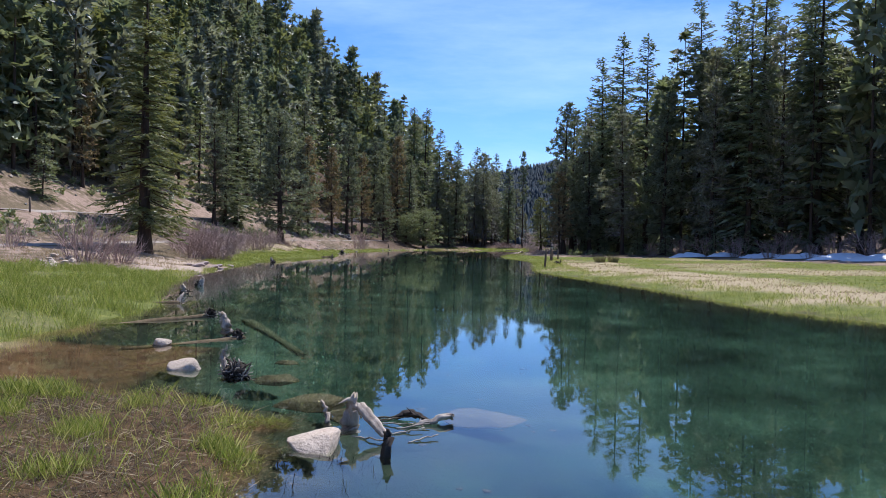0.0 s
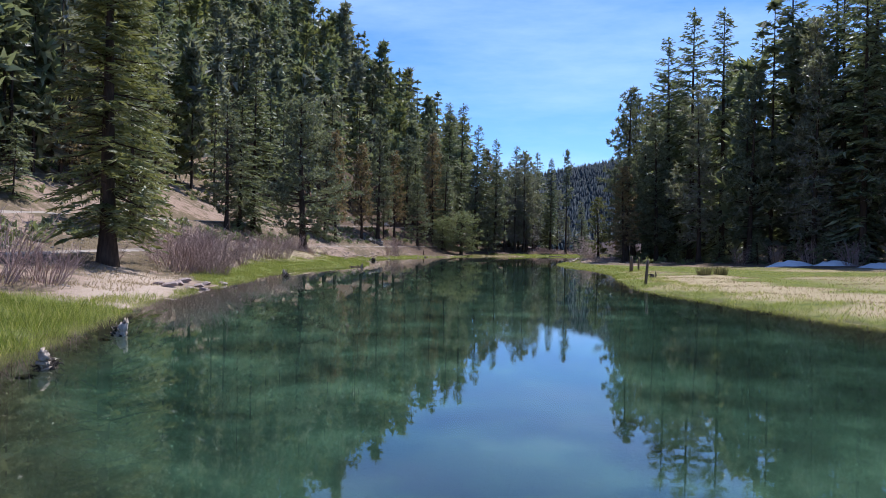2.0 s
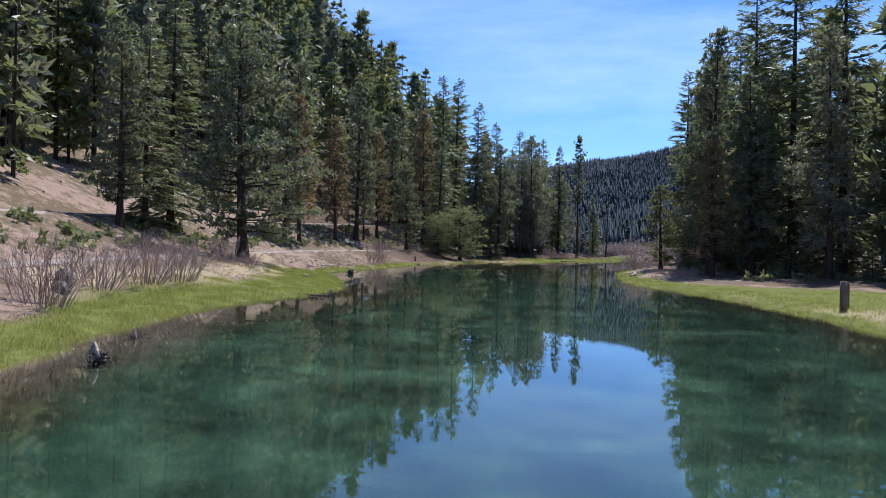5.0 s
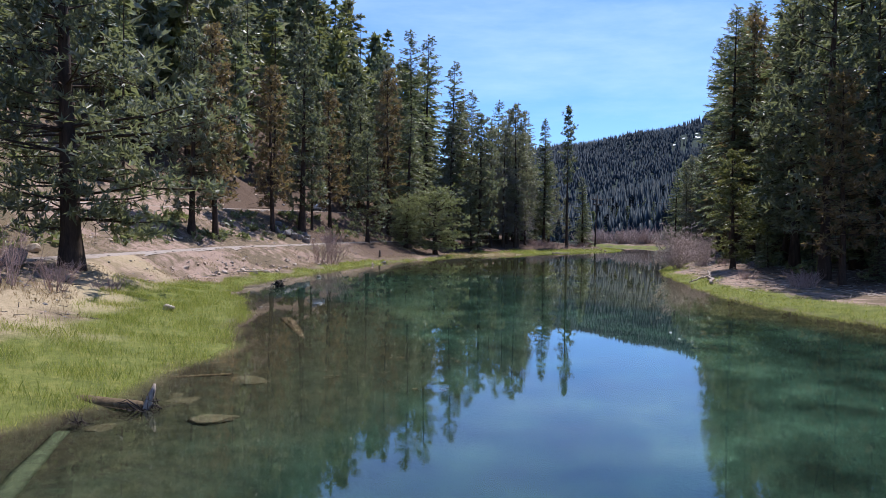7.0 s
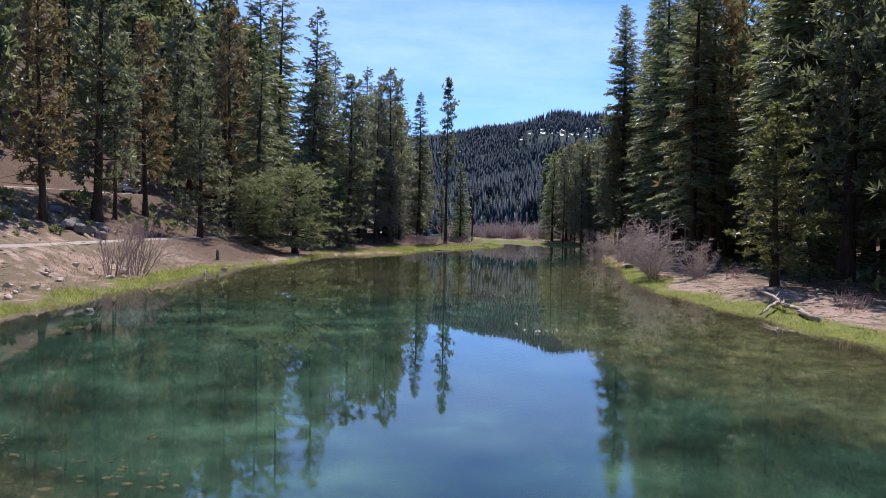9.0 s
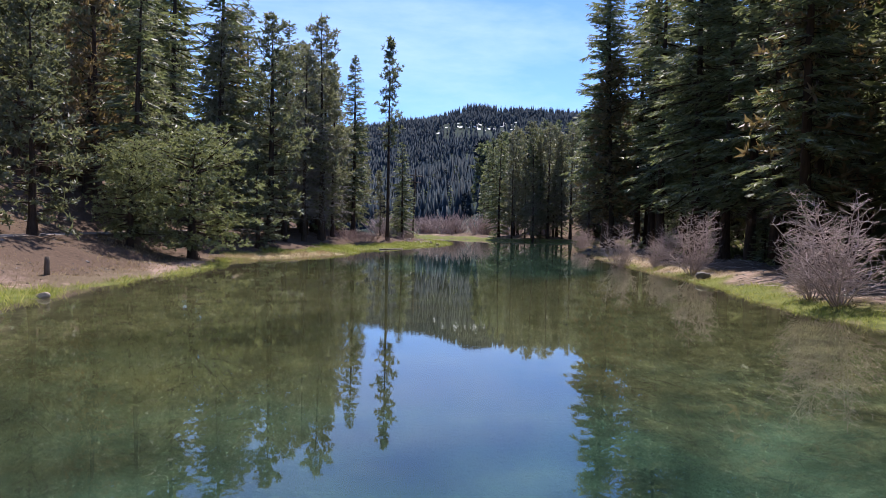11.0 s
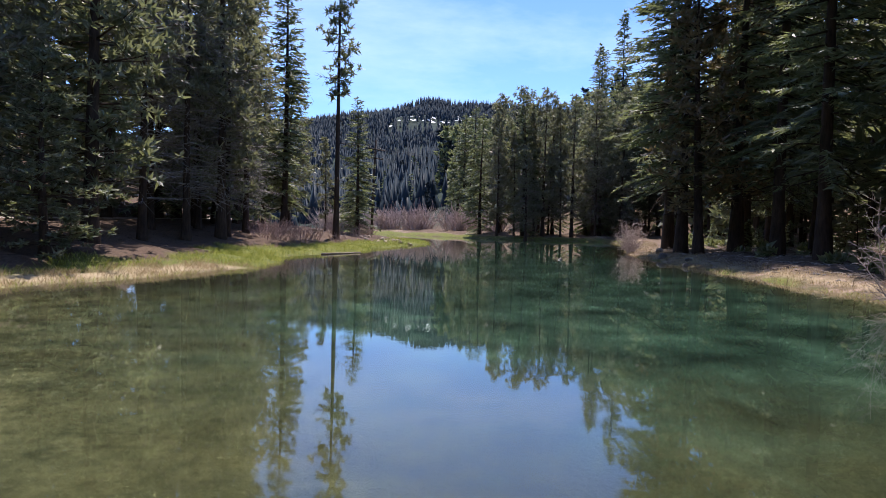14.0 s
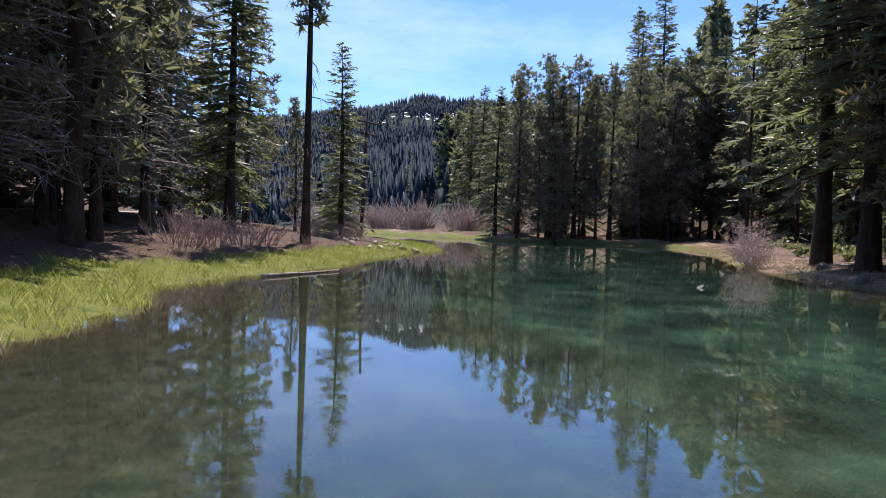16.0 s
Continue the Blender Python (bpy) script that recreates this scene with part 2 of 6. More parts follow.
def mesh_of(name, verts, faces, *mats, index=None, smooth=False):
    """A mesh from arrays of points and of triangles (or quads)."""
    verts, faces = np.asarray(verts, np.float32), np.asarray(faces, np.int32)
    me = bpy.data.meshes.new(name)
    n, k = faces.shape
    me.vertices.add(len(verts))
    me.vertices.foreach_set("co", verts.ravel())
    me.loops.add(n * k)
    me.loops.foreach_set("vertex_index", faces.ravel())
    me.polygons.add(n)
    me.polygons.foreach_set("loop_start", np.arange(n, dtype=np.int32) * k)
    if index is not None:
        me.polygons.foreach_set("material_index", np.asarray(index, np.int32))
    if smooth:
        me.polygons.foreach_set("use_smooth", np.ones(n, bool))
    for m in mats:
        me.materials.append(m)
    me.update(calc_edges=True)
    return me


def part(name, me, parent, label=""):
    ob = new(name, me)
    ob.parent = parent
    return tagged(ob, label)


def join(pieces):
    """Several (verts, faces) as one."""
    v, f, n = [], [], 0
    for a, b in pieces:
        v.append(np.asarray(a, float))
        f.append(np.asarray(b, int) + n)
        n += len(a)
    return np.concatenate(v), np.concatenate(f)


def tube(points, radii, sides=5, cap=True):
    """A tapered tube of triangles along points."""
    p, r = np.asarray(points, float), np.asarray(radii, float)
    d = np.gradient(p, axis=0)
    d /= np.linalg.norm(d, axis=1)[:, None] + 1e-9
    ref = np.array((0, 0, 1.0)) if abs(d[0, 2]) < 0.9 else np.array((1.0, 0, 0))
    u = np.cross(d, ref)
    u /= np.linalg.norm(u, axis=1)[:, None] + 1e-9
    w = np.cross(d, u)
    a = np.arange(sides) * 2 * np.pi / sides
    ring = p[:, None] + r[:, None, None] * (np.cos(a)[None, :, None] * u[:, None] + np.sin(a)[None, :, None] * w[:, None])
    verts = ring.reshape(-1, 3)
    faces = []
    for i in range(len(p) - 1):
        for j in range(sides):
            q, s = i * sides + j, i * sides + (j + 1) % sides
            faces += [(q, s, s + sides), (q, s + sides, q + sides)]
    if cap:
        verts = np.concatenate([verts, p[:1], p[-1:]])
        m, e = len(verts) - 2, (len(p) - 1) * sides
        for j in range(sides):
            faces += [(m, (j + 1) % sides, j), (m + 1, e + j, e + (j + 1) % sides)]
    return verts, np.array(faces)


# ---- the lie of the land: shores, paths and heights ----
LEFT_SHORE = [(-9, -80), (-9, 0), (-8.4, 14), (-7.2, 19.3), (-8.6, 22.8), (-10.3, 27.5), (-11.6, 31.4), (-12.9, 37), (-13.6, 42), (-14.1, 46), (-14.7, 50), (-14.9, 55), (-16.4, 65), (-16.4, 77), (-13.9, 84.5), (-13, 90),
              (-14.6, 100), (-17.2, 107), (-18.2, 112.5), (-17, 121), (-15, 131), (-13, 141), (-9.3, 153), (-5.4, 160), (-3, 168), (-2, 174), (4.0, 178.5),
              (6.3, 181.4), (8.6, 184.6), (11.2, 186.2), (11.2, 188.0), (11.6, 192.6), (13.2, 196.8), (16.2, 198.6), (18.9, 200.6), (24.4, 210), (34, 221), (38, 232), (38, 245), (33, 262), (28, 290), (43, 330), (60, 900)]
RIGHT_SHORE = [(16, -80), (15.5, 0), (13.4, 21), (11, 26), (10, 37), (8.2, 47), (6.8, 56), (7.4, 61), (9.8, 80), (9.3, 95), (8.2, 103), (8.8, 112), (10.8, 121),
               (13.5, 134), (17, 142), (21.7, 152), (25, 161), (30, 173), (40, 194), (46, 203.5), (60, 220), (70, 234), (72, 244), (58, 252), (54, 262), (46, 290), (46, 330), (63, 900)]
LOWER_PATH = [(-30, -80, 0.9), (-29, 10, 1.0), (-25.5, 40, 1.25), (-23.4, 58, 1.5), (-24.5, 80, 1.65), (-25.5, 100, 1.7), (-24.3, 116, 1.72), (-22.8, 130, 1.8),
              (-19.4, 145, 1.8), (-14.8, 162, 1.9), (-8.8, 180, 1.9), (-1, 197, 2.0), (9, 215, 2.1), (16, 240, 2.2), (10, 300, 2.5), (10, 900, 3)]
UPPER_ROAD = [(-44, -80, 3.4), (-40, 30, 3.7), (-36.5, 65, 4.0), (-34.5, 95, 4.4), (-33, 120, 4.9), (-30.5, 140, 5.2), (-26.5, 157, 5.6), (-22.5, 172, 5.9),
              (-16, 190, 6.1), (-6, 212, 6.2), (3, 240, 6.3), (-4, 300, 6.5), (-4, 900, 7)]


def table(rows, y, column=0):
    a = np.array(rows, float)
    ys = a[:, 1]
    return np.interp(y, ys, a[:, column])


def smooth_table(rows, y, column=0):
    return sum(table(rows, y + o, column) for o in (-2.4, -0.8, 0.8, 2.4)) / 4


def wavy(x, y, scale, seed=0.0):
    """Cheap smooth noise in about -1..1 for arrays."""
    x, y = x / scale + seed, y / scale - seed * 1.7
    return (np.sin(x * 1.7 + 1.3 * np.sin(y * 1.1)) + np.sin(y * 2.1 + 1.7 * np.sin(x * 0.9 + seed)) + np.sin((x + y) * 1.3 + 2 * np.sin((x - y) * 0.7))) / 3


def steep(rows, y):
    m = (smooth_table(rows, y + 4) - smooth_table(rows, y - 4)) / 8
    return 1 / np.sqrt(1 + m * m)


def ease(v):
    v = np.clip(v, 0, 1)
    return v * v * (3 - 2 * v)


def shore_wobble(x, y):
    return 0.35 * wavy(x * 0.3, y, 2.3, 3.1) + 0.18 * wavy(x, y, 0.8, 5.0)


def measures(x, y):
    """Metres inland of the left and of the right shore (minus: out on the water)."""
    w = shore_wobble(x, y)
    return (smooth_table(LEFT_SHORE, y) - x) * steep(LEFT_SHORE, y) + w, (x - smooth_table(RIGHT_SHORE, y)) * steep(RIGHT_SHORE, y) + w


def marsh(x, y):
    """The muddy, grassy hump off the near left bank: 1 on it, 0 away from it."""
    r = (np.abs((x + 6) / 4.7) ** 3 + np.abs((y - 6.3) / 4.5) ** 3) ** (1 / 3) + 0.05 * wavy(x, y, 0.6, 12) + 0.04 * wavy(x, y, 0.25, 13)
    return ease((1.12 - r) / 0.22)


def ground_height(x, y):
    x, y = np.asarray(x, float), np.asarray(y, float)
    dl, dr = measures(x, y)
    nl = steep(LEFT_SHORE, y)
    sx = smooth_table(LEFT_SHORE, y)
    dp = np.maximum((sx - smooth_table(LOWER_PATH, y)) * nl, 4.4)
    du = np.maximum((sx - smooth_table(UPPER_ROAD, y)) * nl, dp + 6.5)
    pz, uz = smooth_table(LOWER_PATH, y, 2), smooth_table(UPPER_ROAD, y, 2)
    # left bank: grass shelf, path, slope, road, hillside
    knots = [(0, 0 * dl), (0.7, 0.12 + 0 * dl), (np.minimum(3.5, dp * 0.55), 0.38 + 0 * dl), (dp - 1.1, pz), (dp + 1.1, pz), (dp + 1.1 + (du - dp - 2.9) * 0.55, pz + (uz - pz) * 0.45), (du - 1.8, uz), (du + 1.8, uz)]
    left = 0 * dl
    for (a, za), (b, zb) in zip(knots, knots[1:]):
        u = np.clip((dl - a) / (b - a), 0, 1)
        left = np.where(dl >= a, za + (zb - za) * u, left)
    up = np.maximum(dl - du - 1.8, 0)
    brow = 0.55 + 0.25 * ease((y - 150) / 50)
    up = np.where(up < 14, up * brow, up - 14 + 14 * brow)
    left = left + 170 * (1 - np.exp(-1.0 * up / 170)) + np.minimum(up / 12, 1) * 1.4 * wavy(x, y, 9, 1.0)
    left = left + np.clip(dl - 1, 0, 1) * (np.abs(dl - dp) > 2) * (np.abs(dl - du) > 2.6) * 0.13 * wavy(x, y, 1.3, 2.0)
    # right bank: flat meadow, then a slow rise
    right = np.interp(dr, [0, 0.7, 2.5, 12, 26, 45], [0, 0.12, 0.28, 0.45, 0.9, 1.8])
    rise = np.maximum(dr - 20, 0) * ease((y - 100) / 80) * 0.22 + np.maximum(dr - 45, 0) * 0.25
    right = right + 70 * (1 - np.exp(-rise / 70)) + np.clip(dr - 1.5, 0, 1) * 0.10 * wavy(x, y, 1.7, 4.0)
    right = right + ease((y - 112) / 14) * ease(dr / 5) * (0.35 + 0.3 * wavy(x, y, 3.0, 6.0))
    # the bed
    shelf_l = np.interp(y, [0, 11, 15, 42, 60, 86, 91, 102, 108, 116, 127, 136, 142, 168, 176, 186, 210, 230], [5, 3.6, 0.3, 0.8, 1.5, 5.0, 5.0, 4.5, 0.8, 0.5, 1.0, 3.0, 12, 14, 14, 7, 5, 3])
    shelf_r = np.interp(y, [0, 95, 108, 136, 146, 154, 161, 240], [0.6, 0.6, 9, 13, 12, 6, 0.8, 0.8])
    out_l, out_r = np.maximum(-dl, 0), np.maximum(-dr, 0)
    fall_l = np.interp(y, [0, 12, 22, 27, 60, 80, 126, 134], [0.34, 0.34, 0.34, 0.6, 0.6, 0.42, 0.5, 0.34])
    from_l = 0.075 * np.minimum(out_l, shelf_l) + fall_l * np.maximum(out_l - shelf_l, 0)
    from_r = 0.075 * np.minimum(out_r, shelf_r) + 0.34 * np.maximum(out_r - shelf_r, 0)
    from_l, from_r = from_l + 0.22 * np.minimum(out_l / 0.6, 1) * (y > 15), from_r + 0.22 * np.minimum(out_r / 0.6, 1)
    depth = np.minimum(np.minimum(from_l, from_r), 2.3)
    depth = depth * (1 + 0.22 * wavy(x, y, 5.0, 7.0)) + 0.05 * wavy(x, y, 0.9, 8.0) * np.clip(depth, 0, 1)
    z = np.where(dl > 0, left, np.where(dr > 0, right, -np.maximum(depth, 0)))
    # a shoal off the marsh
    shoal = np.exp(-(((x + 0.3) / 2.4) ** 2 + ((y - 8.8) / 2.8) ** 2))
    z = np.where((dl < 0) & (dr < 0), np.maximum(z, -2.7 + 1.95 * shoal + 0.06 * wavy(x, y, 0.5, 14)), z)
    # the brown inlet behind the marsh
    inlet = ease((-2.9 - x) / 1.4) * ease((16.5 - y) / 2)
    z = np.where((dl < 0) & (inlet > 0), np.maximum(z, -0.24 - 2 * (1 - inlet) + 0.05 * wavy(x, y, 0.7, 15)), z)
    # marshy hump off the near left bank
    hump = marsh(x, y)
    z = np.where(dl < 0, np.maximum(z, -0.75 + (0.77 + 0.035 * wavy(x, y, 0.55, 9.0) + 0.02 * wavy(x, y, 0.2, 10.0)) * hump - 2 * (hump <= 0)), z)
    # far ridge closing the valley
    far, turn = np.hypot(x - 5, y - 150), np.degrees(np.arctan2(x - 5, y - 150))
    crest = np.interp(turn, [-180, -60, -5, 4, 8, 11, 14, 16, 18, 20, 23, 25, 27, 31, 40, 90, 180], [90, 90, 115, 135, 155, 170, 176, 182, 192, 204, 219, 214, 217, 212, 190, 115, 90])
    ridge = crest * ease((far - 330) / 1150) ** 1.1 * (1 + 0.05 * wavy(x, y, 60, 2.0))
    return np.maximum(z, np.where(far > 335, ridge, -9))

# ---- ground: one sheet to the horizon ----


def graded(*stretches):
    return np.unique(np.concatenate([np.arange(a, b, s) for a, b, s in stretches]))


gx = graded((-1500, -300, 100), (-300, -120, 22), (-120, -60, 5), (-60, -32, 1.6), (-32, -10, 0.7), (-10, 1, 0.28), (1, 52, 0.7), (52, 100, 1.4), (100, 200, 7), (200, 800, 24), (800, 1501, 100))
gy = graded((-300, -20, 35), (-20, 0, 2), (0, 4, 0.7), (4, 20, 0.28), (20, 216, 0.7), (216, 280, 1.3), (280, 400, 6), (400, 1000, 22), (1000, 1601, 100))
GX, GY = np.meshgrid(gx, gy)
px_, py_ = GX.ravel(), GY.ravel()
gz = ground_height(px_, py_)
nx, ny = len(gx), len(gy)
ids = np.arange(nx * ny).reshape(ny, nx)
quads = np.stack([ids[:-1, :-1], ids[:-1, 1:], ids[1:, 1:], ids[1:, :-1]], -1).reshape(-1, 4)
ground_me = mesh_of("ground", np.stack([px_, py_, gz], -1), quads, M_GROUND, smooth=True)


def cover(x, y):
    """How far each kind of cover lies on the ground at x, y."""
    dl, dr = measures(x, y)
    nl = steep(LEFT_SHORE, y)
    dp = np.maximum((smooth_table(LEFT_SHORE, y) - smooth_table(LOWER_PATH, y)) * nl, 4.4)
    spot = wavy(x, y, 2.1, 11)
    wide = np.interp(y, [0, 25, 36, 40, 50, 54, 75, 82, 104, 114, 140, 150, 158, 172, 180, 215], [14, 14, 5, 0.6, 0.6, 3.2, 4.0, 5.6, 5.2, 1.6, 1.8, 1.4, 0.8, 1.0, 4.5, 4])
    lush_l = ease((wide + spot - dl) / 0.8) * (dl > -0.2)
    wide_r = np.interp(y, [0, 85, 100, 112, 150, 165, 215, 240], [36, 20, 4, 2.2, 1.6, 0.8, 0.5, 3])
    lush_r = ease((wide_r + spot - dr) / 0.8) * (dr > -0.2)
    lush = np.maximum(lush_l * np.where((y < 37) & (dl < 9), 0.72 + 0.28 * ease((wavy(x, y, 1.9, 23) + 0.45) * 3), 1), lush_r)
    beach = ease((1.2 - np.abs(dl - 2.2 - (y - 45) * 0.25) / 2.2) * 1.4) * (y > 37) * (y < 52) * (dl > -0.5)
    dry = ease((wavy(x, y, 6.0, 15) + 0.02) * 2) * (dr > 1.2) * (dr < 24) * (y < 90) * 0.8
    dry = np.maximum(dry, ease((3.6 - np.abs(dr - 4.6) + 1.6 * spot) / 1.5) * (y < 70) * 0.95)
    dry = np.maximum(dry, ease((1.0 - np.abs(dl - 0.8)) * 2) * (y > 174) * (y < 184))
    dry = np.maximum(dry, ease((0.7 - np.abs(dr - 1.5)) * 2) * (y > 150) * (y < 200) * 0.7)
    dry = np.maximum(dry, 0.8 * ease((2.2 - np.abs(dl - 6.0) + 1.8 * spot) / 1.5) * (y > 72) * (y < 112))
    # forest duff, spread further so its dark colour paints in the banks' shade
    duff = np.maximum(ease((dr - wide_r - np.interp(y, [100, 150], [4, 0.6])) / 2.5) * (0.75 + 0.25 * wavy(x, y, 1.6, 17)), ease((dl - 1.2) / 2) * ease((y - 147) / 9))
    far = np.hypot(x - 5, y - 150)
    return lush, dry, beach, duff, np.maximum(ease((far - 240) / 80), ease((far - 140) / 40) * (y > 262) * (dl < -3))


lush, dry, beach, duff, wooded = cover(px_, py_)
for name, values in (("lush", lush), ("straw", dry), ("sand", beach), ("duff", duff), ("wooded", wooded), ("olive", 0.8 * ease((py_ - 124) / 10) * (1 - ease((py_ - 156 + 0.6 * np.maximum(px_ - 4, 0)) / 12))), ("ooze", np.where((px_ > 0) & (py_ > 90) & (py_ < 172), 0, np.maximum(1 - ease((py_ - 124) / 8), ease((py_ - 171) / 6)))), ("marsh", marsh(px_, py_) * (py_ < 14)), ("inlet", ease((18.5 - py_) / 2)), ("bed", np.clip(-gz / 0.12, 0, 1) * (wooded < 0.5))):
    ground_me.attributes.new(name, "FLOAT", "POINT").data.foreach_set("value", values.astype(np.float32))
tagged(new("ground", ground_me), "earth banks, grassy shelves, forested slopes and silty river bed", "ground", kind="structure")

# water: one sheet held between the banks
wy = np.concatenate([np.arange(-80, 330, 2.0)])
wa, wb = smooth_table(LEFT_SHORE, wy) - 5 / steep(LEFT_SHORE, wy), smooth_table(RIGHT_SHORE, wy) + 5 / steep(RIGHT_SHORE, wy)
wv = np.concatenate([np.stack([wa, wy, 0 * wy], -1), np.stack([wb, wy, 0 * wy], -1)])
wi = np.arange(len(wy) - 1)
water = new("water", mesh_of("water", wv, np.stack([wi, wi + len(wy), wi + len(wy) + 1, wi + 1], -1), M_WATER, smooth=True))
water.visible_shadow = False
tagged(water, "calm clear green river water reflecting trees and sky", "water", kind="structure")


def ribbon(name, rows, half, y0, y1, label, category):
    y = np.arange(y0, y1, 1.5)
    x, z = smooth_table(rows, y), smooth_table(rows, y, 2)
    n = 1 / steep(rows, y)
    edge = [x - half * n * (1 + 0.12 * wavy(x, y, 2.5, 1)), x - half * 0.5, x + half * 0.5, x + half * n * (1 + 0.12 * wavy(x, y, 2.5, 2))]
    v = np.concatenate([np.stack([e, y, ground_height(e, y) + lift], -1) for e, lift in zip(edge, (-0.03, 0.06, 0.06, -0.03))])
    m, i = len(y), np.arange(len(y) - 1)
    f = np.concatenate([np.stack([i + a * m, i + (a + 1) * m, i + (a + 1) * m + 1, i + a * m + 1], -1) for a in range(3)])
    return tagged(new(name, mesh_of(name, v, f, M_ROAD, smooth=True)), label, category, kind="structure")


ribbon("road", UPPER_ROAD, 2.0, -20, 260, "pale gravel road cut along the hillside above the river", "road")
ribbon("path", LOWER_PATH, 1.0, 20, 240, "narrow pale gravel path along the river bank", "path")

# ---- trees ----


def profile(kind, u):
    """Crown radius against height, u from 0 at the crown's base to 1 at the tip."""
    if kind == "fir":
        return (1 - u) ** 0.62 * (0.7 + 0.3 * min(1, u * 7)) + 0.04
    if kind == "pine":
        return min(1.0, 0.6 + 2.2 * u) * (1 - u) ** 0.55 * (1 + 0.12 * math.sin(u * 9)) + 0.05
    if kind == "tall":
        return 0.35 + 0.5 * math.sin(math.pi * u) - 0.3 * u
    return math.sin(math.pi * (0.2 + 0.78 * u)) ** 0.6


def frond(rnd, o, out, side, r, slope, curve, grain):
    """One flat fir bough: narrow twigs set along both sides of a sagging spine. Returns triangles (n, 3, 3)."""
    up = np.array((0, 0, 1.0))
    n = max(3, int(r / (0.24 * grain)))
    t = 0.1 + 0.9 * (np.arange(n) + rnd.uniform(0.2, 1.0, n)) / n
    spine = o + out * (r * t)[:, None] + up * (r * (slope * t + curve * t * t))[:, None]
    made = []
    for sign in (1, -1):
        f = rnd.uniform(0.45, 1.15, n)
        length = (np.minimum(0.42 * r * (1 - t) ** 0.6 * np.minimum(1, 0.4 + t), 0.62 * grain) + 0.26 * grain ** 0.7) * rnd.uniform(0.65, 1.2, n)
        d = out * np.cos(f)[:, None] + side * (sign * np.sin(f))[:, None] + up * rnd.uniform(-0.62, 0.12, n)[:, None]
        w = (out * rnd.uniform(0.4, 1, n)[:, None] + up * rnd.uniform(-0.8, 0.8, n)[:, None]) * ((0.085 + 0.06 * length) * grain ** 0.9)[:, None]
        made.append(np.stack([spine - w, spine + w, spine + d * length[:, None]], 1))
    end = spine[-1:]
    w = side * 0.09 * grain
    made.append(np.stack([end - w - out * 0.2, end + w - out * 0.2, end + (out + up * 0.15) * 0.35 * grain ** 0.5], 1))
    return np.concatenate(made)


def tufts(rnd, C, out, size, spikes, wide=0.36):
    """Round clumps of needles: spikes standing out from each centre, most of them up and outwards. Returns triangles."""
    m = len(C)
    d = rnd.normal(0, 1, (m, spikes, 3)) + out * 0.45 + np.array((0, 0, 0.5))
    d /= np.linalg.norm(d, axis=2)[:, :, None] + 1e-9
    w = np.cross(d, rnd.normal(0, 1, (m, spikes, 3)))
    w /= np.linalg.norm(w, axis=2)[:, :, None] + 1e-9
    s = (size * rnd.uniform(0.7, 1.25, m))[:, None, None]
    k = rnd.uniform(0.75, 1.15, (m, spikes, 1))
    c = C[:, None] + 0 * d
    return np.stack([c - w * s * wide + d * s * 0.12, c + w * s * wide + d * s * 0.12, c + d * s * k], 2).reshape(-1, 3, 3)


